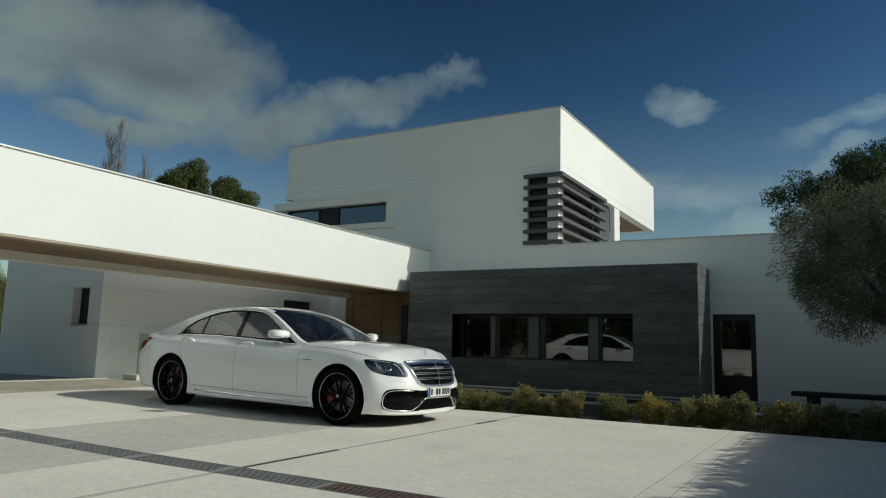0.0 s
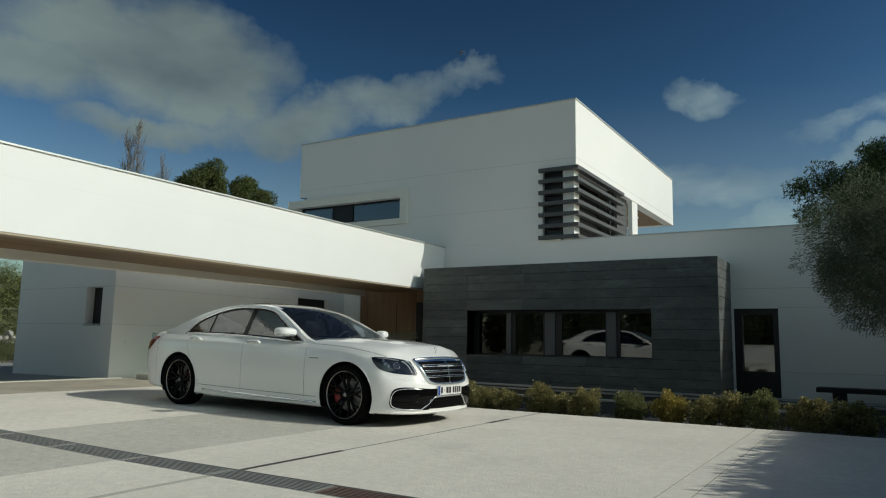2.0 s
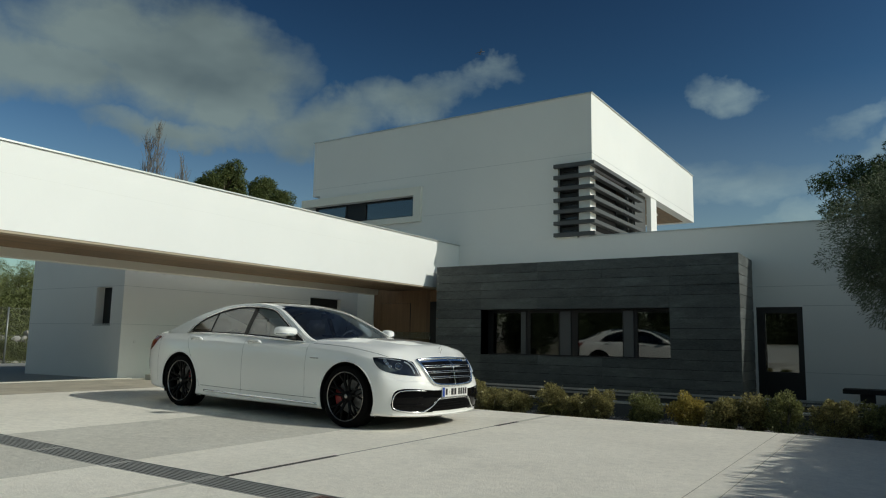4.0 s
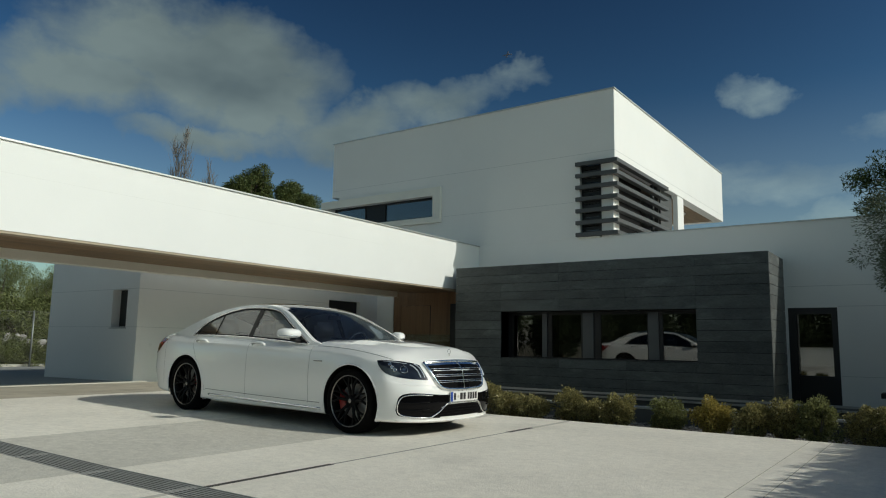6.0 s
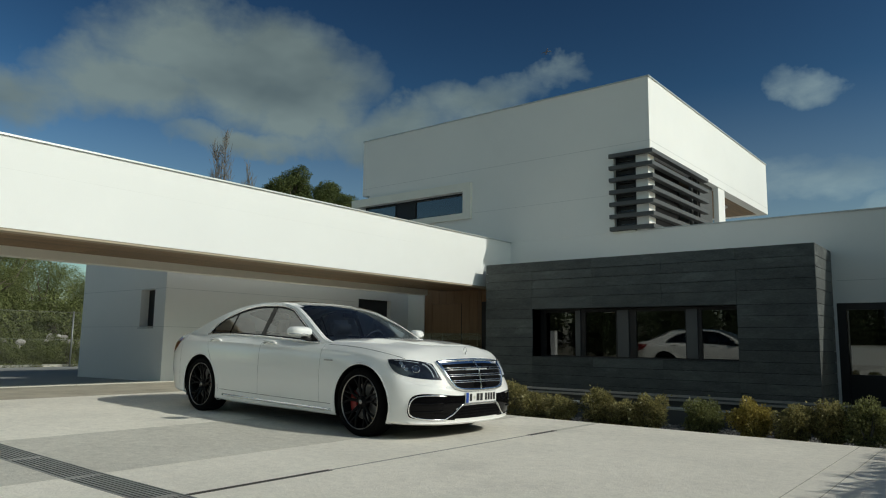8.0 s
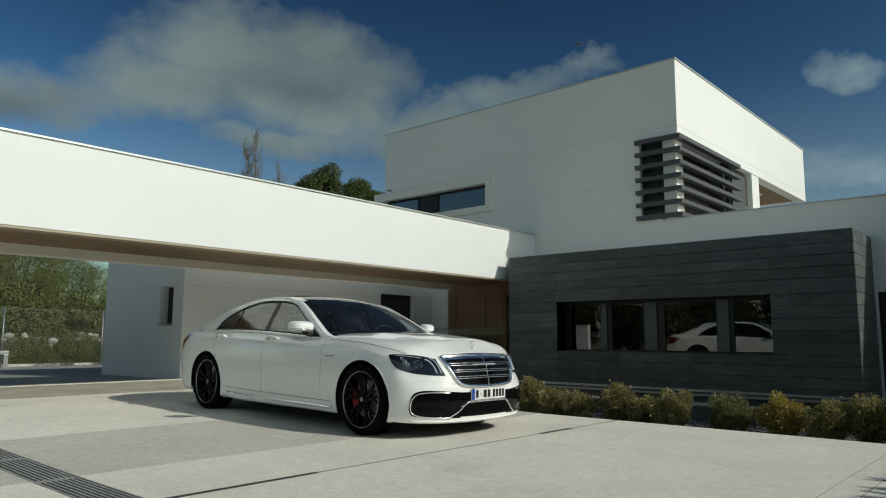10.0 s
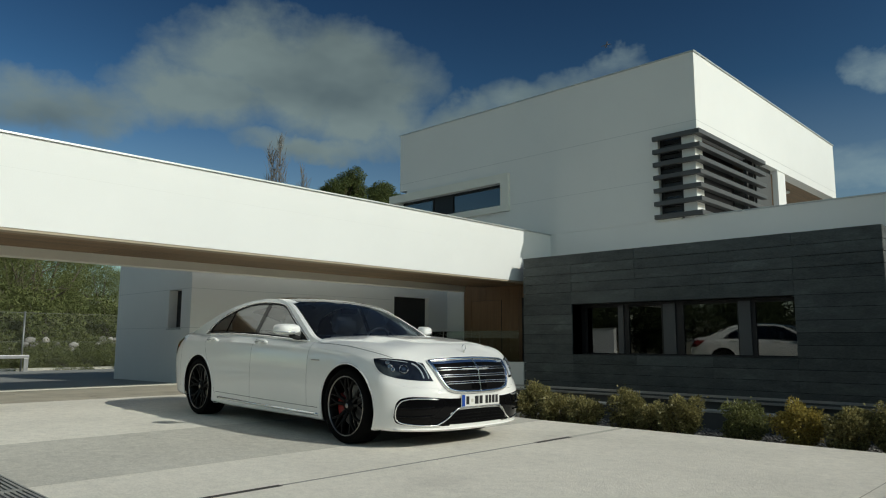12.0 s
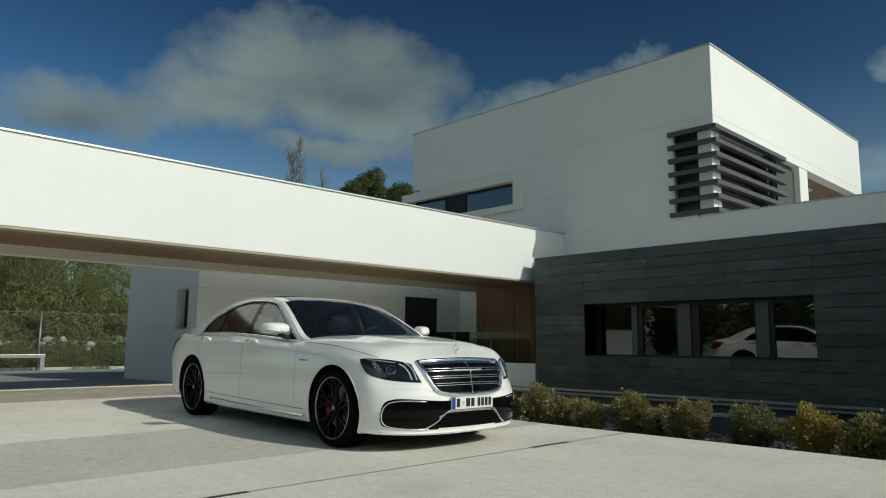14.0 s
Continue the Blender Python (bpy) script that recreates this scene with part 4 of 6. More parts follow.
def side_patch(x0, x1, low, high, side, out=0.0, nx=24, nz=5):
    bm = bmesh.new()
    rows_v = []
    for i in range(nx + 1):
        x = x0 + (x1 - x0) * i / nx
        a, b = low(x), high(x)
        rows_v.append([bm.verts.new((x, side * (side_y(x, a + (b - a) * j / nz) + out), a + (b - a) * j / nz)) for j in range(nz + 1)])
    for i in range(nx):
        for j in range(nz):
            bm.faces.new((rows_v[i][j], rows_v[i + 1][j], rows_v[i + 1][j + 1], rows_v[i][j + 1]))
    bmesh.ops.remove_doubles(bm, verts=bm.verts[:], dist=1e-5)
    return bm


def top_patch(x0, x1, y_lo, y_hi, out=0.0, nx=24, ny=16):
    """y_lo, y_hi: fractions of the half-width at the roof's edge."""
    bm = bmesh.new()
    rows_v = []
    for i in range(nx + 1):
        x = x0 + (x1 - x0) * i / nx
        e = side_y(x, roof_edge(x))
        rows_v.append([bm.verts.new((x, e * (y_lo + (y_hi - y_lo) * j / ny), top_z(x, e * (y_lo + (y_hi - y_lo) * j / ny)) + out)) for j in range(ny + 1)])
    for i in range(nx):
        for j in range(ny):
            bm.faces.new((rows_v[i][j], rows_v[i + 1][j], rows_v[i + 1][j + 1], rows_v[i][j + 1]))
    return bm


for side in (-1, 1):
    part("cabin_side", side_patch(-1.60, 0.79, dlo_top, roof_edge, side, nx=60, nz=4), CAR_PAINT, car, smooth=True)
    part("rear_pillar", side_patch(-2.45, -1.60, lambda x: belt_edge(x) - 0.004, roof_edge, side, nx=24), CAR_PAINT, car, smooth=True)
    part("pillar_foot", side_patch(0.79, 1.02, lambda x: belt_edge(x) - 0.01, roof_edge, side, nx=8, nz=3), CAR_PAINT, car, smooth=True)
    part("belt_strip", side_patch(-1.60, 0.79, lambda x: belt_edge(x) - 0.006, dlo_low, side, nx=40, nz=2), CAR_PAINT, car, smooth=True)
    for a, b, nm in ((-1.585, -1.105, "quarter_glass"), (-1.085, -0.385, "rear_door_glass"), (-0.30, 0.775, "front_door_glass")):
        part(nm, side_patch(a, b, dlo_low, dlo_top, side, -0.006, nx=30), CAR_GLASS, car, smooth=True)
    part("centre_pillar", side_patch(-0.385, -0.30, dlo_low, dlo_top, side, -0.002, nx=6), GLOSS_BLACK, car, smooth=True)
    part("window_divider", side_patch(-1.112, -1.080, dlo_low, dlo_top, side, -0.002, nx=2), GLOSS_BLACK, car, smooth=True)
    xs = [-1.60 + 2.39 * k / 70 for k in range(71)]
    loop = [(x, side * (side_y(x, dlo_top(x)) + 0.002), dlo_top(x)) for x in xs] + [(x, side * (side_y(x, dlo_low(x)) + 0.003), dlo_low(x) - 0.002) for x in xs[::-1]]
    part("window_trim", tube(loop, 0.0115, closed=True, sides=6), SATIN, car, "chrome window trim", True)
    seal = [(x, side * (side_y(x, dlo_top(x) - 0.016) + 0.001), dlo_top(x) - 0.016) for x in xs[3:-3]] + [(x, side * (side_y(x, dlo_low(x) + 0.014) + 0.001), dlo_low(x) + 0.014) for x in xs[-4:2:-1]]
    part("window_seal", tube(seal, 0.008, closed=True, sides=6), MATT_BLACK, car, "black rubber window seal", True)
    part("screen_pillar", top_patch(1.0, 0.09, side * 0.94, side * 1.0, nx=26, ny=3), CAR_PAINT, car, smooth=True)
    part("screen_seal", top_patch(1.0, 0.10, side * 0.92, side * 0.94, -0.001, nx=24, ny=1), GLOSS_BLACK, car, smooth=True)
    part("roof_rail", top_patch(0.09, -1.62, side * 0.84, side * 1.0, nx=40, ny=4), CAR_PAINT, car, smooth=True)
    part("rear_rail", top_patch(-1.62, -2.50, side * 0.88, side * 1.0, nx=20, ny=3), CAR_PAINT, car, smooth=True)
part("windscreen", top_patch(0.99, 0.12, -0.92, 0.92, -0.002), SCREEN_GLASS, car, smooth=True)
part("roof_glass", top_patch(0.09, -1.30, -0.84, 0.84, 0.0, nx=40), ROOF_GLASS, car, "dark glass roof", True)
part("roof_header", top_patch(0.125, 0.09, -0.94, 0.94, 0.0005, nx=2), GLOSS_BLACK, car, smooth=True)
part("roof_rear", top_patch(-1.30, -1.62, -0.84, 0.84, nx=8), CAR_PAINT, car, smooth=True)
part("rear_window", top_patch(-1.62, -2.42, -0.88, 0.88, -0.001, nx=20), CAR_GLASS, car, smooth=True)
part("rear_deck", top_patch(-2.42, -2.54, -1.0, 1.0, nx=4), CAR_PAINT, car, smooth=True)
part("scuttle", box(0.86, 1.03, -0.74, 0.74, 0.93, 0.972), MATT_BLACK, car)

# cabin inside
part("cabin_floor", boxes((-2.2, 0.95, -0.78, 0.78, 0.36, 0.42), (-2.35, -1.75, -0.75, 0.75, 0.42, 0.98)), CABIN, car)
bm = box(0.42, 0.93, -0.74, 0.74, 0.62, 0.965)
part("dashboard", bm, CABIN, car, bevel=0.04)
for side in (-1, 1):
    part("door_lining", box(-1.7, 0.8, side * 0.79 - 0.015, side * 0.79 + 0.015, 0.45, 0.97), CABIN, car)
for sx, w in ((-0.14, 0.25), (-1.35, 0.28)):
    for side in (-1, 1):
        y = side * 0.37
        part("seat_cushion", box(sx - 0.02, sx + 0.5, y - w, y + w, 0.45, 0.62), LEATHER, car, bevel=0.05)
        bm = box(-0.07, 0.07, -w, w, 0, 0.47)
        bmesh.ops.bevel(bm, geom=bm.edges[:], offset=0.055, segments=3, affect="EDGES")
        bmesh.ops.transform(bm, matrix=pose(sx, y, 0.55, 0, -16, 0), verts=bm.verts[:])
        part("seat_back", bm, LEATHER, car, smooth=True)
        bm = box(-0.07, 0.07, -0.18, 0.18, 0, 0.25)
        bmesh.ops.bevel(bm, geom=bm.edges[:], offset=0.06, segments=3, affect="EDGES")
        bmesh.ops.transform(bm, matrix=pose(sx - 0.125, y, 0.995, 0, -6, 0), verts=bm.verts[:])
        part("headrest", bm, LEATHER, car, smooth=True)
wheel_ring = [Matrix.Translation((0.36, 0.37, 0.93)) @ pose(0, 0, 0, 0, -65, 0) @ Vector((0.19 * math.cos(a), 0.19 * math.sin(a), 0)) for a in [k * math.pi / 12 for k in range(24)]]
part("steering_wheel", tube(wheel_ring, 0.016, closed=True), CABIN, car, smooth=True)
part("inner_mirror", box(0.30, 0.33, -0.11, 0.11, 1.26, 1.32), CABIN, car, bevel=0.01)

# ---- car: wheels ----


def lathe(profile, sides=48, bm=None):
    """Turns (radius, y) pairs round the y axis."""
    bm = bm or bmesh.new()
    rings_v = [[bm.verts.new((r * math.cos(2 * math.pi * k / sides), y, r * math.sin(2 * math.pi * k / sides))) for k in range(sides)] for r, y in profile]
    for a, b in zip(rings_v, rings_v[1:]):
        for k in range(sides):
            bm.faces.new((a[k], a[(k + 1) % sides], b[(k + 1) % sides], b[k]))
    return bm


def wheel_at(ax, side):
    hub = new("wheel")
    hub.parent = car
    hub.matrix_basis = pose(ax, side * 0.80, HUB_Z, 0, 0, 0 if side < 0 else 180)
    part("tyre", lathe([(0.276, -0.118), (0.284, -0.127), (0.308, -0.133), (0.337, -0.126), (0.349, -0.108), (0.352, -0.07), (0.352, 0.07), (0.349, 0.108), (0.335, 0.126), (0.270, 0.118)], 64), TYRE, hub, smooth=True)
    part("rim_edge", lathe([(0.280, -0.121), (0.278, -0.127), (0.273, -0.127), (0.270, -0.118)], 64), RIM_LIP, hub, "machined silver rim edge", True)
    part("rim_barrel", lathe([(0.271, -0.118), (0.256, -0.09), (0.250, 0.02), (0.254, 0.11)], 48), RIM_BLACK, hub, smooth=True)
    for k in range(5):
        for lean in (-1, 1):
            # each arm runs out from the hub and forks towards the rim
            a0, mid = math.radians(72 * k + 18 + 13 * lean), math.radians(72 * k + 18 + 12.5 * lean)
            for line, w0, w1 in (([(0.05, a0), (0.10, mid), (0.155, mid)], 0.017, 0.014), ([(0.150, mid), (0.205, mid - math.radians(5) * lean), (0.262, mid - math.radians(8.5) * lean)], 0.011, 0.010), ([(0.150, mid), (0.205, mid + math.radians(6) * lean), (0.262, mid + math.radians(10.5) * lean)], 0.011, 0.010)):
                bm = bmesh.new()
                ring_v = []
                for s, (r, a) in enumerate(line):
                    w = w0 + (w1 - w0) * s / 2
                    c = Vector((r * math.cos(a), -0.082 - 0.034 * math.sin((r - 0.05) / 0.212 * 1.6), r * math.sin(a)))
                    e = Vector((-math.sin(a), 0, math.cos(a)))
                    ring_v.append([bm.verts.new(c + e * w * 0.7), bm.verts.new(c + e * w + Vector((0, 0.006, 0))), bm.verts.new(c + e * w + Vector((0, 0.026, 0))), bm.verts.new(c - e * w + Vector((0, 0.026, 0))), bm.verts.new(c - e * w + Vector((0, 0.006, 0))), bm.verts.new(c - e * w * 0.7)])
                for p, q in zip(ring_v, ring_v[1:]):
                    for m in range(6):
                        bm.faces.new((p[m], p[(m + 1) % 6], q[(m + 1) % 6], q[m]))
                bm.faces.new(ring_v[-1])
                part("spoke", bm, RIM_BLACK, hub)
    part("hub_cap", lathe([(0.0005, -0.108), (0.028, -0.106), (0.034, -0.098), (0.060, -0.090), (0.075, -0.07)], 32), RIM_BLACK, hub, smooth=True)
    part("cap_badge", lathe([(0.0005, -0.1095), (0.020, -0.1085), (0.0235, -0.1065)], 24), RIM_LIP, hub, "small metal cap", True)
    part("brake_disc", lathe([(0.07, -0.03), (0.19, -0.03), (0.195, -0.02), (0.195, 0.0), (0.07, 0.0)], 48), DISC, hub, smooth=False)
    bm = bmesh.new()
    arc = []
    for k in range(9):
        a = math.radians((150 if ax > 0 else -5) + k * 8) if side < 0 else math.radians((-35 if ax > 0 else 120) + k * 8)
        arc.append([bm.verts.new((r * math.cos(a), y, r * math.sin(a))) for r, y in ((0.125, -0.05), (0.215, -0.05), (0.215, 0.03), (0.125, 0.03))])
    for p, q in zip(arc, arc[1:]):
        for m in range(4):
            bm.faces.new((p[m], p[(m + 1) % 4], q[(m + 1) % 4], q[m]))
    bm.faces.new(arc[0])
    bm.faces.new(arc[-1])
    part("caliper", bm, CALIPER, hub, "red brake caliper")


for ax in (F_AXLE, R_AXLE):
    for side in (-1, 1):
        wheel_at(ax, side)

# ---- car: lamps, grille, trim ----
body_bm = bmesh.new()
for key, ob in panels.items():
    body_bm.from_mesh(ob.data)
body_tree = BVHTree.FromBMesh(body_bm)
body_bm.free()
D = math.sqrt(0.5)


def on_body(a, z, frame_kind, side, out):
    """The place on the body, seen from straight ahead ('front': a is y), from the front corner ('corner'), the rear corner or the flank ('side': a is x)."""
    if frame_kind == "front":
        start, way = Vector((4.0, a, z)), Vector((-1, 0, 0))
    elif frame_kind == "side":
        start, way = Vector((a, side * 3.0, z)), Vector((0, -side, 0))
    elif frame_kind == "corner":
        start, way = Vector((a * D, side * -a * D, z)) + Vector((D, side * D, 0)) * 6.0, Vector((-D, -side * D, 0))
    else:
        start, way = Vector((-a * D, side * -a * D, z)) + Vector((-D, side * D, 0)) * 6.0, Vector((D, -side * D, 0))
    hit, normal, _, _ = body_tree.ray_cast(start, way)
    if hit is None:
        return None
    if normal.dot(way) > 0:
        normal = -normal
    return hit + normal * out


def overlay(top, low, frame_kind, side, out, nu=20, nv=6):
    """A skin laid on the body between two outlines given as (a, z) lists."""
    bm = bmesh.new()
    tx, tz = curve(*[(i, p[0]) for i, p in enumerate(top)]), curve(*[(i, p[1]) for i, p in enumerate(top)])
    lx, lz = curve(*[(i, p[0]) for i, p in enumerate(low)]), curve(*[(i, p[1]) for i, p in enumerate(low)])
    rows_v = []
    for i in range(nu + 1):
        u, v = i / nu * (len(top) - 1), i / nu * (len(low) - 1)
        line = []
        for j in range(nv + 1):
            t = j / nv
            p = on_body(lx(v) + (tx(u) - lx(v)) * t, lz(v) + (tz(u) - lz(v)) * t, frame_kind, side, out)
            line.append(bm.verts.new(p) if p else None)
        rows_v.append(line)
    for i in range(nu):
        for j in range(nv):
            q = (rows_v[i][j], rows_v[i + 1][j], rows_v[i + 1][j + 1], rows_v[i][j + 1])
            if all(q):
                bm.faces.new(q)
    bmesh.ops.remove_doubles(bm, verts=bm.verts[:], dist=1e-5)
    return bm


def along(points, frame_kind, side, out, steps=40):
    cx, cz = curve(*[(i, p[0]) for i, p in enumerate(points)]), curve(*[(i, p[1]) for i, p in enumerate(points)])
    got = [on_body(cx(k / steps * (len(points) - 1)), cz(k / steps * (len(points) - 1)), frame_kind, side, out) for k in range(steps + 1)]
    return [p for p in got if p]


LAMP_TOP = [(0.735, 0.803), (0.81, 0.808), (0.90, 0.806), (1.0, 0.799), (1.10, 0.784), (1.19, 0.764)]
LAMP_LOW = [(0.735, 0.798), (0.760, 0.738), (0.83, 0.672), (0.97, 0.632), (1.14, 0.614), (1.292, 0.607)]
for side in (-1, 1):
    lamp = part("headlight", overlay(LAMP_TOP, LAMP_LOW, "corner", side, 0.003, 28, 10), LAMP_DARK, car, "dark headlight with clear lenses", True)
    for a, z, r in ((0.868, 0.768, 0.019), (0.892, 0.737, 0.018), (0.922, 0.709, 0.017), (1.02, 0.712, 0.040)):
        p, q = on_body(a, z, "corner", side, 0.004), on_body(a, z, "corner", side, 0.016)
        axis = (q - p).normalized()
        e1 = axis.cross(Vector((0, 0, 1))).normalized()
        e2 = axis.cross(e1)
        part("lens_ring", tube([p + axis * 0.006 + (e1 * math.cos(b) + e2 * math.sin(b)) * r for b in [n * math.pi / 10 for n in range(20)]], 0.0026, sides=6, closed=True), CHROME, lamp, smooth=True)
        part("lens", tube([p, p + axis * 0.008], r * 0.9, sides=20), LAMP_GLASS, lamp, smooth=False)
        part("reflector", tube([p, p + (q - p) * 0.3], r * (0.66 if r > 0.03 else 0.82), sides=16), LAMP_GUIDE if r < 0.03 else RIM_LIP, lamp)
        if r > 0.03:
            part("projector", tube([p + axis * 0.004, p + axis * 0.007], r * 0.36, sides=16), LAMP_GUIDE, lamp)
    for pts, thick in (([(0.80, 0.797), (0.93, 0.788), (1.05, 0.772)], 0.0032), ([(1.085, 0.762), (1.135, 0.735), (1.175, 0.690), (1.205, 0.632)], 0.0085), ([(1.130, 0.772), (1.18, 0.742), (1.22, 0.690), (1.248, 0.630)], 0.0070)):
        part("light_strip", tube(along(pts, "corner", side, 0.006), thick, sides=6), LAMP_GUIDE, lamp, "pale daytime light strip", True)
    tail = part("tail_light", overlay([(0.95, 0.915), (1.10, 0.93), (1.25, 0.945), (1.40, 0.945)], [(0.95, 0.905), (1.06, 0.79), (1.25, 0.735), (1.46, 0.72)], "rear", side, 0.007, 20, 8), LAMP_RED, car, "red tail light", True)
    part("tail_light_wrap", overlay([(-2.50, 0.952), (-2.40, 0.955), (-2.25, 0.952), (-2.15, 0.942)], [(-2.52, 0.735), (-2.42, 0.745), (-2.30, 0.80), (-2.15, 0.932)], "side", side, 0.006, 20, 8), LAMP_RED, tail, smooth=True)
    # bumper intakes with a chrome line round them
    part("side_intake", overlay([(0.942, 0.30), (0.972, 0.425), (1.06, 0.468), (1.22, 0.470), (1.46, 0.450)], [(0.942, 0.29), (0.972, 0.240), (1.08, 0.222), (1.22, 0.210), (1.44, 0.205)], "corner", side, 0.003, 28, 10), GLOSS_BLACK, car, "gloss black bumper air intake", True)
    for z, a0 in ((0.30, 0.985), (0.375, 0.985)):
        part("intake_fin", tube(along([(a0, z), (1.12, z - 0.004), (1.30, z + 0.006)], "corner", side, 0.006, 30), 0.009, sides=6), GLOSS_BLACK, car, smooth=True)
    part("intake_trim", tube(along([(1.36, 0.212), (1.26, 0.216), (1.14, 0.224), (1.015, 0.243), (0.966, 0.28), (0.966, 0.36), (1.005, 0.425), (1.08, 0.450), (1.20, 0.455), (1.34, 0.448)], "corner", side, 0.007, 60), 0.007, sides=6), CHROME, car, "chrome intake trim", True)
    # flank trim
    part("sill_blade", tube(along([(-1.02, 0.255), (0.0, 0.242), (1.12, 0.235)], "side", side, 0.004, 50), 0.0145, sides=8), CHROME, car, "chrome sill blade", True)
    part("sill_line", tube(along([(-1.10, 0.318), (0.0, 0.306), (1.10, 0.300)], "side", side, 0.0006, 50), 0.0028, sides=5), SHUT_LINE, car)
    for hx, hz in ((-1.27, 0.925), (-0.075, 0.915)):
        mid = on_body(hx, hz, "side", side, 0.0)
        handle = part("door_handle", tube([on_body(hx - 0.115, hz, "side", side, 0.004), on_body(hx - 0.085, hz + 0.004, "side", side, 0.030), on_body(hx, hz + 0.006, "side", side, 0.036), on_body(hx + 0.085, hz + 0.004, "side", side, 0.030), on_body(hx + 0.115, hz, "side", side, 0.004)], 0.017, sides=10), CAR_PAINT, car, smooth=True)
        part("handle_trim", tube([on_body(hx - 0.1, hz - 0.006, "side", side, 0.034), on_body(hx + 0.1, hz - 0.006, "side", side, 0.034)], 0.005, sides=6), CHROME, handle, "chrome handle strip", True)
        cup = bmesh.new()
        bmesh.ops.create_uvsphere(cup, u_segments=20, v_segments=10, radius=1.0, matrix=Matrix.Translation(mid) @ Matrix.Diagonal((0.06, 0.004, 0.036, 1)))
        part("handle_cup", cup, CAR_PAINT, car, smooth=True)
    # mirror
    bm = bmesh.new()
    bmesh.ops.create_uvsphere(bm, u_segments=28, v_segments=18, radius=1.0)
    for v in bm.verts:
        x, y, z = v.co
        fx = 0.118 if x > 0 else 0.062
        v.co = (0.60 + fx * math.copysign(abs(x) ** 0.72, x) - 0.03 * y * side, side * (1.015 - 0.085 * (side > 0) + (0.095 if side > 0 else 0.128) * math.copysign(abs(y * side) ** 0.62, y * side)), 1.064 + (0.064 if z > 0 else 0.050) * math.copysign(abs(z) ** 0.66, z))
    mirror = part("door_mirror", bm, CAR_PAINT, car, "white door mirror with chrome strip", True)
    part("mirror_arm", tube([(0.62, side * 0.84, 0.975), (0.61, side * 0.90, 0.985), (0.60, side * 0.965, 1.012)], 0.024, sides=10), MATT_BLACK, mirror, smooth=True)
    part("mirror_strip", tube([(0.60 + 0.118 * math.cos(a), side * (1.015 - 0.085 * (side > 0) + (0.096 if side > 0 else 0.129) * math.sin(a)), 1.040) for a in [math.radians(-60 + 10 * k) for k in range(16)]], 0.007, sides=6), CHROME, mirror, smooth=True)
    part("mirror_base", side_patch(0.60, 0.79, dlo_low, dlo_top, side, 0.004, nx=6), MATT_BLACK, car)
    # plain bars where the wing carries its badge
    for k, (a, b) in enumerate(((0.985, 1.025), (1.035, 1.07), (1.08, 1.12))):
        p, q = on_body(a, 0.765, "side", side, 0.003), on_body(b, 0.765, "side", side, 0.003)
        part("wing_badge", tube([p, q], 0.0065, sides=6), RIM_LIP, car)
    part("bonnet_line", tube([Vector((grid[i][EDGE_ROW - 1][0], side * (grid[i][EDGE_ROW - 1][1] + 0.0005), grid[i][EDGE_ROW - 1][2] + 0.0005)) for i in range(len(stations)) if 0.95 < stations[i] < 2.12], 0.0020, sides=5), SHUT_LINE, car)

for ax in (F_AXLE + 0.012, R_AXLE - 0.005):
    for side in (-1, 1):
        rim_pts = [on_body(ax + (ARCH_R + 0.009) * math.cos(radians(a)), HUB_Z - 0.01 + (ARCH_R + 0.009) * math.sin(radians(a)), "side", side, -0.002) for a in range(-22, 203, 5)]
        part("arch_lip", tube([p for p in rim_pts if p], 0.0095, sides=8), CAR_PAINT, car, smooth=True)

# grille
G_TOP = [(-0.495, 0.765), (-0.465, 0.788), (-0.25, 0.802), (0.0, 0.808), (0.25, 0.802), (0.465, 0.788), (0.495, 0.765)]
G_LOW = [(-0.495, 0.760), (-0.43, 0.600), (-0.34, 0.520), (0.0, 0.496), (0.34, 0.520), (0.43, 0.600), (0.495, 0.760)]
grille = part("grille", overlay(G_TOP, G_LOW, "front", 1, 0.003, 36, 12), DEEP_BLACK, car, "chrome-barred radiator grille", True)
part("grille_frame", tube(along([(0.0, 0.499), (-0.31, 0.513), (-0.42, 0.575), (-0.49, 0.755), (-0.46, 0.784), (-0.25, 0.798), (0.0, 0.804)], "front", 1, 0.006, 60) + along([(0.0, 0.804), (0.25, 0.798), (0.46, 0.784), (0.49, 0.755), (0.42, 0.575), (0.31, 0.513), (0.0, 0.499)], "front", 1, 0.006, 60)[1:-1], 0.019, sides=8, closed=True), CHROME, grille, "chrome grille frame", True)
part("grille_top", overlay([(-0.48, 0.794), (-0.2, 0.808), (0, 0.812), (0.2, 0.808), (0.48, 0.794)], [(-0.49, 0.752), (-0.2, 0.764), (0, 0.767), (0.2, 0.764), (0.49, 0.752)], "front", 1, 0.012, 30, 3), CHROME, grille, "broad chrome upper lip", True)
for z, w in ((0.714, 0.462), (0.654, 0.438), (0.592, 0.41)):
    bar = part("grille_bar", tube(along([(-w, z - 0.014), (0, z - 0.008), (w, z - 0.014)], "front", 1, 0.013, 24), 0.0050, sides=6), CHROME, grille, smooth=True)
    part("bar_edge", tube(along([(-w, z + 0.004), (0, z + 0.010), (w, z + 0.004)], "front", 1, 0.013, 24), 0.0045, sides=6), CHROME, bar, smooth=True)
part("grille_spine", tube(along([(0, 0.795), (0, 0.65), (0, 0.505)], "front", 1, 0.016, 16), 0.007, sides=6), CHROME, grille, smooth=True)
part("sensor_panel", overlay([(-0.11, 0.762), (0, 0.764), (0.11, 0.762)], [(-0.10, 0.53), (0, 0.53), (0.10, 0.53)], "front", 1, 0.008, 8, 6), GLOSS_BLACK, grille, smooth=True)
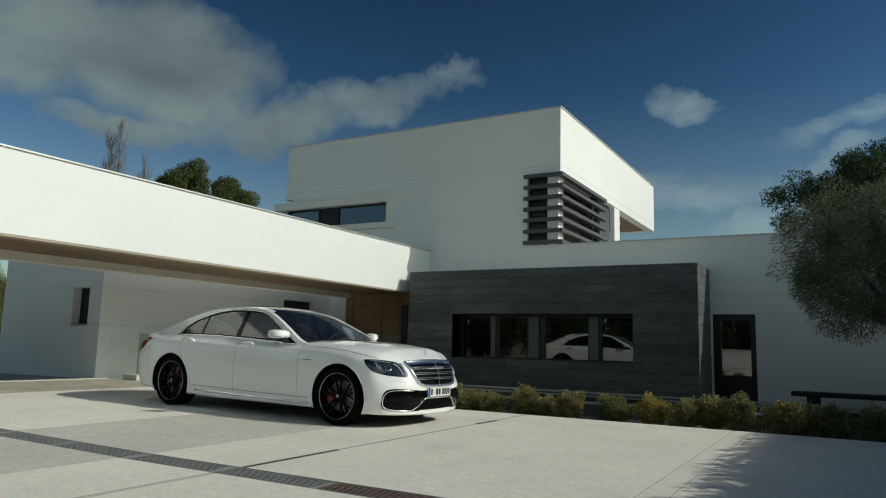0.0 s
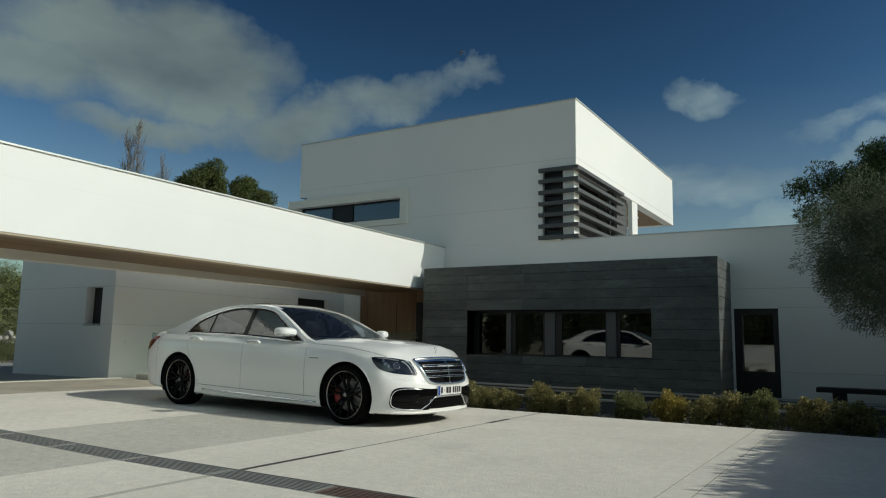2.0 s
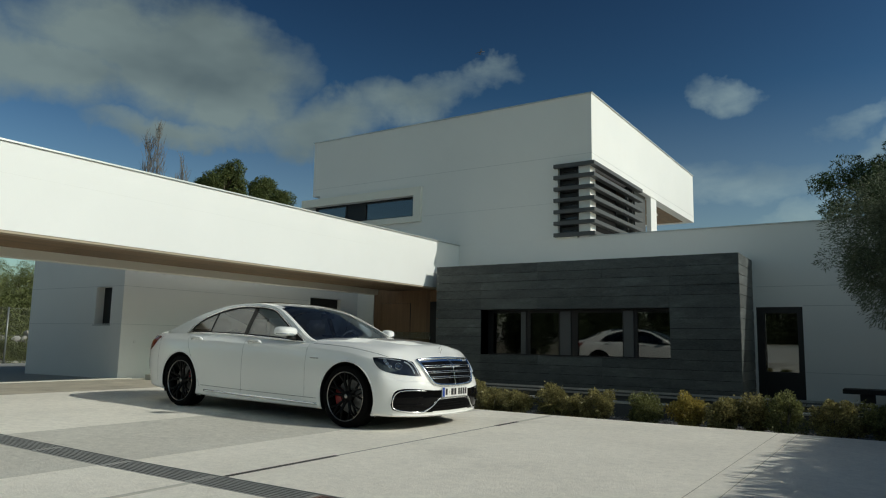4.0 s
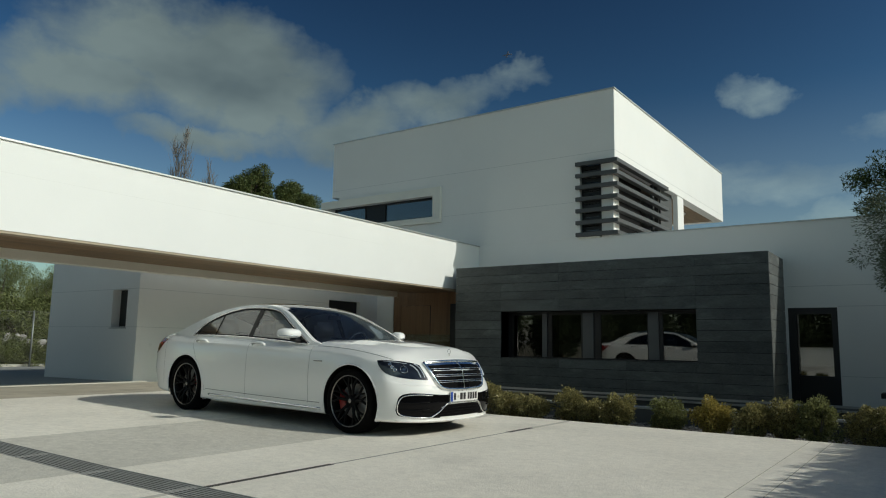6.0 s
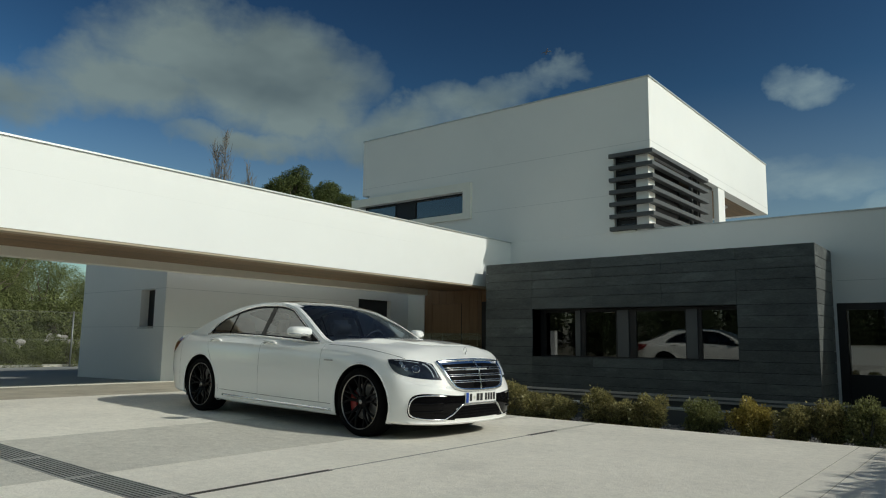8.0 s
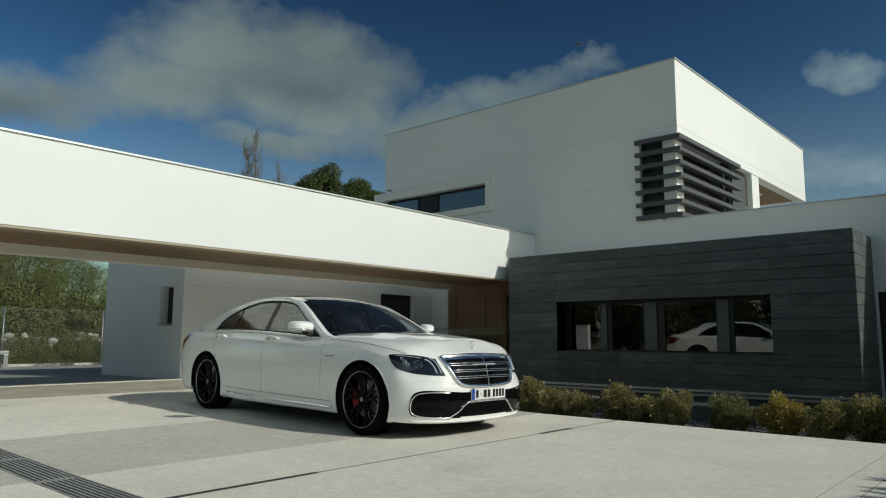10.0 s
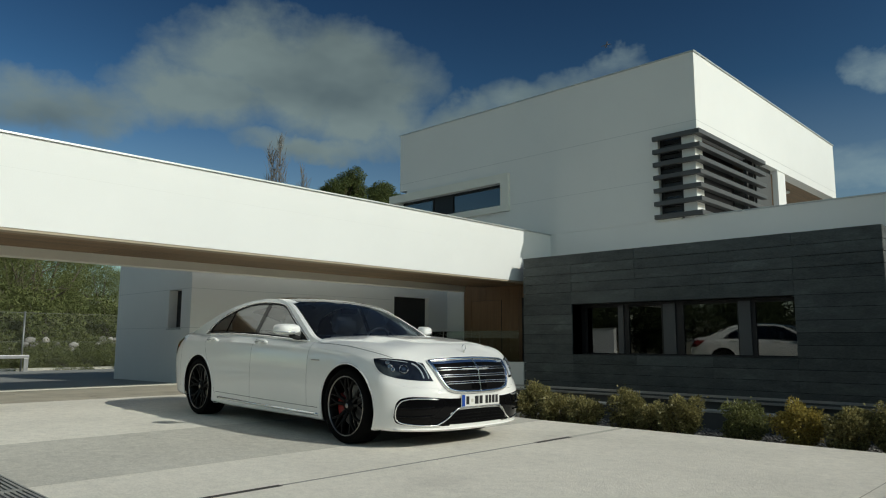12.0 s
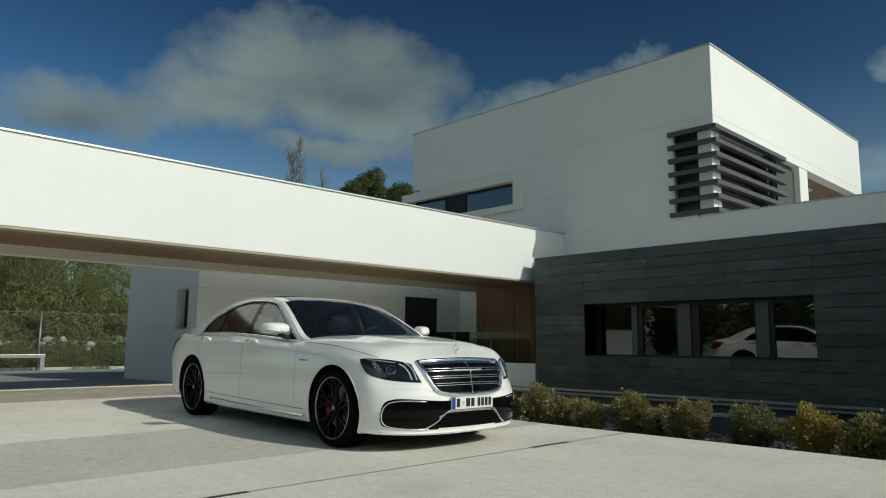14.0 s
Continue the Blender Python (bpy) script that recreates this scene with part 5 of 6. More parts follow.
part("centre_intake", overlay([(-0.30, 0.335), (-0.26, 0.345), (0, 0.350), (0.26, 0.345), (0.30, 0.335)], [(-0.45, 0.222), (-0.3, 0.215), (0, 0.212), (0.3, 0.215), (0.45, 0.222)], "front", 1, 0.003, 30, 8), DEEP_BLACK, car, "black centre intake", True)
part("intake_band", overlay([(-0.52, 0.455), (-0.3, 0.450), (0, 0.448), (0.3, 0.450), (0.52, 0.455)], [(-0.46, 0.222), (-0.33, 0.335), (0, 0.362), (0.33, 0.335), (0.46, 0.222)], "front", 1, 0.0035, 40, 6), GLOSS_BLACK, car, "gloss black bumper insert", True)
part("centre_trim", tube(along([(-0.50, 0.215), (-0.40, 0.268), (-0.30, 0.352), (-0.2, 0.362), (0, 0.366), (0.2, 0.362), (0.30, 0.352), (0.40, 0.268), (0.50, 0.215)], "front", 1, 0.007, 60), 0.0085, sides=6), CHROME, car, "chrome bumper trim", True)
for z in (0.25, 0.28, 0.31):
    part("intake_bar", tube(along([(-0.38, z - 0.005), (0, z), (0.38, z - 0.005)], "front", 1, 0.006, 24), 0.004, sides=5), DEEP_BLACK, car)
part("front_lip", tube(along([(-0.82, 0.185), (-0.5, 0.178), (0, 0.172), (0.5, 0.178), (0.82, 0.185)], "front", 1, 0.003, 40), 0.008, sides=6), CAR_PAINT, car, smooth=True)
# number plate with plain bars for its signs
px = on_body(0.0, 0.43, "front", 1, 0.0).x + 0.016
plate = part("number_plate", box(px - 0.012, px, -0.26, 0.26, 0.372, 0.482), PLATE_WHITE, car, "white number plate with a blue end", bevel=0.003)
part("plate_band", box(px, px + 0.001, -0.257, -0.215, 0.375, 0.479), PLATE_BLUE, plate, "blue end band")
for a, b in ((-0.200, -0.160), (-0.085, -0.035), (-0.022, 0.02), (0.060, 0.095), (0.107, 0.142), (0.154, 0.189), (0.201, 0.236)):
    part("plate_bar", box(px, px + 0.001, a, b, 0.390, 0.464), PLATE_INK, plate, "dark bar")
part("plate_seal", tube([(px, -0.12, 0.425), (px + 0.0015, -0.12, 0.425)], 0.016, sides=14), KERB, plate)
# upright ring on the bonnet
ox = 2.22
oz = deck_top(2.25) - 0.012
part("bonnet_ring", tube([(ox, 0.026 * math.cos(a), oz + 0.050 + 0.026 * math.sin(a)) for a in [k * math.pi / 12 for k in range(24)]], 0.0032, sides=6, closed=True), CHROME, car, "upright chrome ring on the bonnet", True)
part("ring_stem", tube([(ox, 0, oz - 0.02), (ox, 0, oz + 0.026)], 0.005, sides=8), CHROME, car)

# ---- plants ----


def leaf_mesh(name, spots, ways, length, width, mat, droop=0.0, lie=False):
    """One mesh of many small leaves: a bent pair of quads would be lost at this size, so each is one lozenge of two triangles."""
    rng = np.random.default_rng(abs(hash_of(name)))
    n = len(spots)
    d = ways + rng.normal(0, 0.35, (n, 3))
    d[:, 2] -= droop
    d /= np.linalg.norm(d, axis=1)[:, None]
    s = np.cross(d, rng.normal(0, 1, (n, 3)))
    s /= np.linalg.norm(s, axis=1)[:, None]
    if lie:
        # sprays lie along the surface of their clump and stand out from it a little
        up = d
        d = s + up * rng.uniform(0.05, 0.6, (n, 1))
        d /= np.linalg.norm(d, axis=1)[:, None]
        s = np.cross(up, s)
    ln = length * rng.uniform(0.6, 1.3, (n, 1))
    wd = width * rng.uniform(0.7, 1.3, (n, 1))
    v = np.stack([spots, spots + d * ln * 0.45 + s * wd, spots + d * ln, spots + d * ln * 0.45 - s * wd], 1).reshape(-1, 3)
    me = bpy.data.meshes.new(name)
    me.from_pydata(v.tolist(), [], (np.arange(n * 4).reshape(-1, 4)).tolist())
    me.materials.append(mat)
    return me


def hash_of(text):
    return sum(ord(c) * (i + 7) * 131 for i, c in enumerate(text)) % 99991


def clumped(seed, middle, radii, clumps, clump_r, count, hollow=0.45, flat=1.0, low_cut=-2.0):
    """Places and outward ways for leaves in uneven clumps that fill an oval crown."""
    rng = np.random.default_rng(seed)
    c = rng.normal(0, 1, (clumps * 3, 3))
    c /= np.linalg.norm(c, axis=1)[:, None]
    c = c[c[:, 2] > low_cut][:clumps]
    r = rng.uniform(hollow, 1.0, (len(c), 1)) ** 0.6 * rng.uniform(0.86, 1.10, (len(c), 1))
    centre = c * r * np.array(radii)
    size = clump_r * rng.uniform(0.55, 1.35, len(c))
    pick = rng.choice(len(c), count, p=size**2 / (size**2).sum())
    o = rng.normal(0, 1, (count, 3))
    o /= np.linalg.norm(o, axis=1)[:, None]
    rad = size[pick][:, None] * rng.uniform(0.15, 1.0, (count, 1)) ** 0.5
    spots = centre[pick] + o * rad * np.array((1, 1, flat))
    ways = o * 0.8 + centre[pick] / np.linalg.norm(centre[pick], axis=1)[:, None] * 0.6
    return spots + np.array(middle), ways, centre + np.array(middle)


def limbs(bm, base, fork, tips, r0, r1, seed):
    """Tapered boughs from the fork to some of the clumps."""
    rng = np.random.default_rng(seed)
    for t in tips:
        t = Vector(t)
        mid = fork.lerp(t, 0.5) + Vector(rng.normal(0, 0.08, 3)) * (t - fork).length + Vector((0, 0, 0.08 * (t - fork).length))
        tube([fork, fork.lerp(mid, 0.5), mid, t], r1, bm, 6, radii=[r0, r0 * 0.75, r0 * 0.45, r1])


def tree(name, at, seed, height, trunk_r, middle, radii, clumps, clump_r, count, leaf, mat, label, hollow=0.45, flat=1.0, lean=(0, 0), tufts=1, low_cut=-2.0, droop=0.0, lie=False):
    t = thing(name, at, label, "tree")
    spots, ways, centres = clumped(seed, middle, radii, clumps, clump_r, count // tufts, hollow, flat, low_cut)
    if tufts > 1:
        spots, ways = np.repeat(spots, tufts, 0), np.repeat(ways, tufts, 0)
        ways = ways / np.linalg.norm(ways, axis=1)[:, None] + np.random.default_rng(seed + 5).normal(0, 0.55, ways.shape)
    bm = bmesh.new()
    fork = Vector((lean[0], lean[1], max(0.35 * height, middle[2] - radii[2] * 0.9)))
    tube([(0, 0, -0.3), (lean[0] * 0.3, lean[1] * 0.3, fork.z * 0.45), fork], trunk_r, bm, 10, radii=[trunk_r * 1.35, trunk_r, trunk_r * 0.8])
    limbs(bm, Vector((0, 0, 0)), fork, centres[:: max(1, len(centres) // 16)], trunk_r * 0.5, trunk_r * 0.08, seed)
    part("trunk", bm, BARK, t, smooth=True)
    crown = new("crown", leaf_mesh(name + "_leaves" + str(seed), spots, ways, leaf[0], leaf[1], mat, droop, lie))
    crown.parent = t
    return t


olive = tree("olive_tree", (1.02, 13.6, -0.15), 11, 4.4, 0.18, (0.08, 0, 2.66), (1.90, 1.75, 1.34), 330, 0.27, 170000, (0.054, 0.0066), OLIVE_LEAF, "grey-green olive tree with a drooping crown", 0.2, 1.1, (0.1, 0.05), droop=0.08)
stone_pine = tree("stone_pine", (3.0, 28.2, -1.2), 23, 9.6, 0.28, (0, 0, 7.45), (4.65, 3.0, 2.0), 460, 0.46, 230000, (0.125, 0.017), PINE_LEAF, "dark green stone pine behind the house", 0.3, 0.95, (0.2, 0), tufts=4, lie=True)
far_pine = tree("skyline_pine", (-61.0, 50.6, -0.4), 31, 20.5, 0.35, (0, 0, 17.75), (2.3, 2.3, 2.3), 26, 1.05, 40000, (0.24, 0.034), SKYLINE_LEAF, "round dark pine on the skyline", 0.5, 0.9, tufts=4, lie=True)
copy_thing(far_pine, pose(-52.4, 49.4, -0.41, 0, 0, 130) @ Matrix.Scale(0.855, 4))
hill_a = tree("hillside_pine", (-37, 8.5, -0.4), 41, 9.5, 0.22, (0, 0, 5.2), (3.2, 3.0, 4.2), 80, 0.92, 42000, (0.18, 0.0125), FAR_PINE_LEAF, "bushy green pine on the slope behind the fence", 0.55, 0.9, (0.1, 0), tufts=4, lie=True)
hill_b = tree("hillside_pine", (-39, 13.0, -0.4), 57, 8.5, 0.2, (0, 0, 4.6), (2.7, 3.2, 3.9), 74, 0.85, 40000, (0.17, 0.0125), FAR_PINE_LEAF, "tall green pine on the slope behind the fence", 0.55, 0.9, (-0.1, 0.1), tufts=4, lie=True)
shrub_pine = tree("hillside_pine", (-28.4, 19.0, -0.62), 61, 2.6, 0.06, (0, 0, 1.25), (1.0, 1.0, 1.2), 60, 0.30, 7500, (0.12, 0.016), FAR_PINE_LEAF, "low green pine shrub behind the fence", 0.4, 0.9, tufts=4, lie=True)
plain_pine = tree("hillside_pine", (-33, -2.5, -0.4), 67, 9.0, 0.2, (0, 0, 4.9), (3.0, 3.0, 4.1), 120, 0.9, 5400, (0.55, 0.065), GARDEN_PINE_LEAF, "green pine on the slope", 0.3, 0.9, tufts=3)
for ob in (hill_a, hill_b, shrub_pine, plain_pine):
    tagged(ob, group="pines on the slope")
for k, (x, y, turn, size) in enumerate(((-36, 2.0, 30, 1.05), (-43, 5.5, 80, 1.25), (-45, 11.0, 140, 1.3), (-44, 16.0, 200, 1.05), (-34.5, 15.4, 260, 0.56), (-36, 18.6, 320, 0.56), (-50, 0.5, 10, 1.4), (-51, 9.5, 100, 1.45),
                                       (-33, 12.0, 50, 0.72), (-32.5, 5.6, 190, 0.78), (-39, 20.5, 75, 0.52), (-33, -1.5, 290, 0.95), (-47, 22.0, 33, 0.58), (-41, -3.5, 111, 1.2), (-49, 12.6, 60, 1.25), (-50, 16.0, 200, 1.3), (-56, 11.0, 20, 1.4), (-47, 7.5, 310, 1.5))):
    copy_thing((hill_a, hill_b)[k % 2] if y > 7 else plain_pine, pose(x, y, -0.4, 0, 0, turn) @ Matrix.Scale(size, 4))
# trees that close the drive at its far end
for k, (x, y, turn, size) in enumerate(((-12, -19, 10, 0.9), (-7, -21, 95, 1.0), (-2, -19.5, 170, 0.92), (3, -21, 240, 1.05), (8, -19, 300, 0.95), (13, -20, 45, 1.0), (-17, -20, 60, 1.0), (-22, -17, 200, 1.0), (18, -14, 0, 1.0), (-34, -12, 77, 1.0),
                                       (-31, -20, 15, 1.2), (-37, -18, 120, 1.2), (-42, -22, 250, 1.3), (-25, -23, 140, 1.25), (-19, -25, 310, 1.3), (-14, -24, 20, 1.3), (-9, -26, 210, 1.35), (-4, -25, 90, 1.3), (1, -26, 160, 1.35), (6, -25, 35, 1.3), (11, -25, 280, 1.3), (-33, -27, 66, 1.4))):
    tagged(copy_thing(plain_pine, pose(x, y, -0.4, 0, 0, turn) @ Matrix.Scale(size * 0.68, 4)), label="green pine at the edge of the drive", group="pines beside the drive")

for k in range(22):
    tagged(copy_thing(plain_pine, pose(-36 + 2.4 * k, -16.6 - 0.9 * (k % 3), -0.5, 0, 0, 47 * k) @ Matrix.Scale(0.36 + 0.05 * (k % 4), 4)), label="low green pine shrub behind the garden wall", group="shrubs behind the garden wall")


def bare_poplar(name, at, height, seed, label):
    t = thing(name, at, label, "tree")
    rng = np.random.default_rng(seed)
    bm = bmesh.new()
    tube([(0, 0, 0), (0.1, 0, height * 0.5), (0, 0.1, height)], 0.1, bm, 6, radii=[0.10, 0.06, 0.015])
    part("trunk", bm, TWIG, t)
    bm = bmesh.new()
    for _ in range(85):
        z = rng.uniform(0.35, 0.93) * height
        a = rng.uniform(0, 2 * math.pi)
        ln = rng.uniform(0.10, 0.22) * height * (1.15 - z / height)
        p = Vector((0.05, 0.05, z))
        out = Vector((math.cos(a), math.sin(a), 0))
        q = p + out * ln * 0.38 + Vector((0, 0, ln * 0.6))
        r = q + out * ln * 0.12 + Vector((0, 0, ln * 0.75))
        tube([p, q, r], 0.02, bm, 3, radii=[0.028, 0.018, 0.006])
        for _ in range(4):
            u = p.lerp(r, rng.uniform(0.3, 0.95))
            tube([u, u + Vector((rng.normal(0, 0.25), rng.normal(0, 0.25), rng.uniform(0.4, 1.0)))], 0.014, bm, 3, radii=[0.02, 0.006])
    part("branch", bm, TWIG, t, kind="stuff")
    return t


bare_poplar("bare_poplar", (-53.0, 36.9, -0.4), 19.8, 3, "tall bare poplar behind the canopy")
bare_poplar("bare_poplar", (-51.5, 38.4, -0.4), 17.0, 9, "smaller bare poplar behind the canopy")
bare_poplar("bare_poplar", (-53.5, 36.35, -0.4), 18.8, 15, "bare poplar behind the canopy")

# clipped bushes in the bed


def bush(x, y, top, wide, seed, mat, label):
    b = thing("bush", (x, y, -0.10), label, "bush", "bushes in the bed")
    h = top + 0.12
    spots, ways, centres = clumped(seed, (0, 0, h * 0.52), (wide * 0.88, wide * 0.8, h * 0.45), 46, 0.070, 7000, 0.35)
    stray = np.random.default_rng(seed + 500).uniform(0, 1, (len(spots), 1))
    heart = np.array((0, 0, h * 0.5))
    spots = heart + (spots - heart) * np.where(stray < 0.05, 1.0 + stray * 5.0, 1.0)
    keep = spots[:, 2] > 0.0
    crown = new("foliage", leaf_mesh("bush_leaves%d" % seed, spots[keep], ways[keep], 0.027, 0.0100, mat))
    crown.parent = b
    bm = bmesh.new()
    for c in centres[::5]:
        tube([(0, 0, -0.03), Vector(c) * 0.5, c], 0.006, bm, 4, radii=[0.011, 0.007, 0.003])
    part("stem", bm, TWIG, b)


for k, (x, top, wide, mat, label) in enumerate((
        (-5.95, 0.30, 0.26, BUSH_LEAF, "brownish clipped bush beside the drive"), (-5.44, 0.36, 0.25, BUSH_LEAF, "brownish clipped bush beside the drive"), (-5.02, 0.26, 0.25, BUSH_LEAF, "low brownish bush beside the drive"),
        (-4.62, 0.23, 0.24, BUSH_LEAF, "low brownish bush beside the drive"), (-4.13, 0.36, 0.235, BUSH_LEAF, "brownish clipped bush with a raised tip"), (-3.74, 0.20, 0.21, BUSH_LEAF, "low brownish bush beside the drive"), (-3.38, 0.31, 0.25, BUSH_LEAF, "round brownish bush beside the drive"),
        (-2.75, 0.29, 0.22, BUSH_GREEN, "upright green bush standing apart"), (-2.19, 0.32, 0.25, BUSH_GOLD, "golden yellow bush beside the drive"), (-1.72, 0.30, 0.22, BUSH_LEAF, "brownish bush beside the drive"), (-1.42, 0.34, 0.22, BUSH_LEAF, "brownish bush beside the drive"), (-1.04, 0.42, 0.23, BUSH_GREEN, "tall green bush beside the drive"),
        # first one is a golden bush; its shade is put into the duller leaf
        (-0.50, 0.36, 0.30, BUSH_LEAF, "golden bush in the shade, leaves darkened to brownish"), (-0.02, 0.34, 0.30, BUSH_GREEN, "green bush in the shade"), (0.55, 0.32, 0.30, BUSH_GREEN, "green bush in the shade"))):
    bush(x, 10.42 + 0.06 * ((k * 5) % 3 - 1), top, wide, 100 + k, mat, label)

# gravel in the bed
rng = np.random.default_rng(8)
octa = np.array([(1, 0, 0), (-1, 0, 0), (0, 1, 0), (0, -1, 0), (0, 0, 1), (0, 0, -1)], float)
faces8 = [(0, 2, 4), (2, 1, 4), (1, 3, 4), (3, 0, 4), (2, 0, 5), (1, 2, 5), (3, 1, 5), (0, 3, 5)]
vs, fs = [], []
for k in range(7000):
    p = np.array((rng.uniform(-6.4, 1.6), rng.uniform(10.0, 11.34), -0.095 + rng.uniform(0, 0.012)))
    s = rng.uniform(0.010, 0.024) * np.array((rng.uniform(0.8, 1.3), rng.uniform(0.8, 1.3), 0.7))
    a = rng.uniform(0, 6.3)
    rot = np.array(((math.cos(a), -math.sin(a), 0), (math.sin(a), math.cos(a), 0), (0, 0, 1)))
    vs.append((octa * s) @ rot.T + p)
    fs += [tuple(i + 6 * k for i in f) for f in faces8]
me = bpy.data.meshes.new("gravel")
me.from_pydata(np.concatenate(vs).tolist(), [], fs)
me.materials.append(GRAVEL)
tagged(new("gravel", me), "grey gravel between the bushes", "gravel", kind="stuff")

# clipped hedges across the drive, unseen: added for leafy shade and to block sky
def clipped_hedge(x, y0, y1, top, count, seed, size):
    h = thing("hedge", (x, 0, 0), "unseen clipped green hedge added to shade the drive", "hedge", "hedges along the drive")
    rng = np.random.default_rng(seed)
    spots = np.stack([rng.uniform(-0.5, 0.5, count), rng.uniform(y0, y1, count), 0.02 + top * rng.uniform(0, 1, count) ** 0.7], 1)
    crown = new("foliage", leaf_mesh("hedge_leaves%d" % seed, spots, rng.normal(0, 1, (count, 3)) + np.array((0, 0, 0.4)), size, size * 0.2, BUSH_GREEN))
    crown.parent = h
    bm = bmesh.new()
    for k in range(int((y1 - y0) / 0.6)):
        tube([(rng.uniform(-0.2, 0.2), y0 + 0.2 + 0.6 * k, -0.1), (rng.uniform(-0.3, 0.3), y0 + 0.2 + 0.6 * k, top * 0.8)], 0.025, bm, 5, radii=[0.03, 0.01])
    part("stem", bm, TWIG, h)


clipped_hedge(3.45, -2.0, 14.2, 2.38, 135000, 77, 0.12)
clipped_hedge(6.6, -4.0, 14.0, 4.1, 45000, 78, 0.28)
# unseen pines added beyond the hedges, below the sun's shadow line
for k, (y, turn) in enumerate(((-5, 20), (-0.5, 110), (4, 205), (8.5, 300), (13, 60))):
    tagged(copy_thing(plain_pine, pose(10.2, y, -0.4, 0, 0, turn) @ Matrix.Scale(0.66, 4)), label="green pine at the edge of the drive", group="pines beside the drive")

# ---- fence, barrier and small things ----
fence = thing("fence", (-25.7, 0, -0.06), "galvanised chain-link fence with slim posts", "fence")
for k in range(9):
    y = -2.6 + 3.15 * k
    part("post", tube([(0, y, -0.2), (0, y, 1.94)], 0.032, sides=10), GALV, fence, smooth=True)
for z in (0.06, 0.95, 1.90):
    part("wire", tube([(0, -2.6, z), (0, 22.6, z)], 0.005, sides=4), GALV, fence)
vs, fs = [], []
step, w = 0.085, 0.0012
for s in (-1, 1):
    y = -2.6 - (1.9 if s > 0 else 0)
    while y < 22.6 + (1.9 if s < 0 else 0):
        y0, y1 = y, y + 1.84
        z0, z1 = (0.06, 1.90) if s > 0 else (1.90, 0.06)
        i = len(vs)
        vs += [(0.004 * s, y0 - w, z0), (0.004 * s, y0 + w, z0), (0.004 * s, y1 + w, z1), (0.004 * s, y1 - w, z1)]
        fs.append((i, i + 1, i + 2, i + 3))
        y += step
me = bpy.data.meshes.new("mesh_wire")
me.from_pydata(vs, [], fs)
me.materials.append(GALV)
ob = new("mesh_wire", me)
ob.parent = fence
tagged(ob, kind="stuff")

barrier = thing("barrier_rail", (-25.3, 0, -0.03), "low grey steel barrier rail before the fence", "barrier")
part("rail", box(-0.04, 0.04, 3.0, 10.1, 0.39, 0.50), STEEL, barrier, bevel=0.008)
for y in (3.04, 6.5, 10.02):
    part("leg", box(-0.04, 0.04, y - 0.065, y + 0.065, -0.05, 0.39), STEEL, barrier, bevel=0.006)

step = thing("stone_block", (-12.86, 10.14, 0.05), "small pale stone block beside the wing", "block")
part("block", box(-0.22, 0.22, -0.16, 0.16, -0.02, 0.13), KERB, step, bevel=0.01)

bench = thing("garden_bench", (0.2, 16.6, -0.14), "low dark slab bench against the wall", "bench")
part("slab", box(-1.0, 1.6, -0.25, 0.25, 0.27, 0.36), SLATE_BACK, bench, bevel=0.008)
for x in (-0.6, 1.2):
    part("leg", box(x - 0.12, x + 0.12, -0.2, 0.2, -0.01, 0.27), SLATE_BACK, bench)

# low white wall that closes the drive
back_wall = part("garden_wall", box(-16, 14, -14.4, -14.0, LOW, 1.1), WHITE, label="low white garden wall at the end of the drive", kind="structure")
part("wall_cap", box(-16, 14, -14.45, -13.95, 1.1, 1.15), KERB, back_wall)
gate_wall = part("garden_wall", box(-27.3, -24.2, -14.4, -14.0, LOW, 1.74), WHITE, label="higher white wall beside the garden wall", kind="structure")
part("wall_cap", box(-27.35, -24.15, -14.45, -13.95, 1.74, 1.79), KERB, gate_wall)
shrub_rng = np.random.default_rng(5)
for k in range(26):
    x, y = -28.9 - 1.3 * (k % 3) + shrub_rng.uniform(-0.4, 0.4), 8.6 + 0.46 * k
    size = shrub_rng.uniform(0.8, 1.25) * (1 + 0.22 * (k % 3))
    tagged(copy_thing(shrub_pine, pose(x, y, -0.45, 0, 0, 61 * k) @ Matrix.Scale(size, 4)), label="low green pine shrub behind the fence", group="shrubs behind the fence")

for k in range(30):
    size = shrub_rng.uniform(0.42, 0.66)
    tagged(copy_thing(shrub_pine, pose(-26.5 + shrub_rng.uniform(-0.25, 0.25), 8.0 + 0.38 * k, -0.45, 0, 0, 83 * k) @ Matrix.Scale(size, 4)), label="low green pine shrub behind the fence", group="shrubs behind the fence")

# rough stone wall on the slope
ROCK = material("pale field stone", (0.34, 0.325, 0.29), 0.85, var=0.3, scale=4, grain=25, bump=0.8, depth=0.02, piece=0.4)
rocks = thing("field_stone_wall", (-27.5, 0, LOW), "rough heap of pale field stones behind the fence", "stone wall")
part("bank", box(-0.35, 0.05, 8.0, 15.6, -0.02, 0.95), EARTH, rocks, "earth bank under the stones", bevel=0.05)
shapes = []
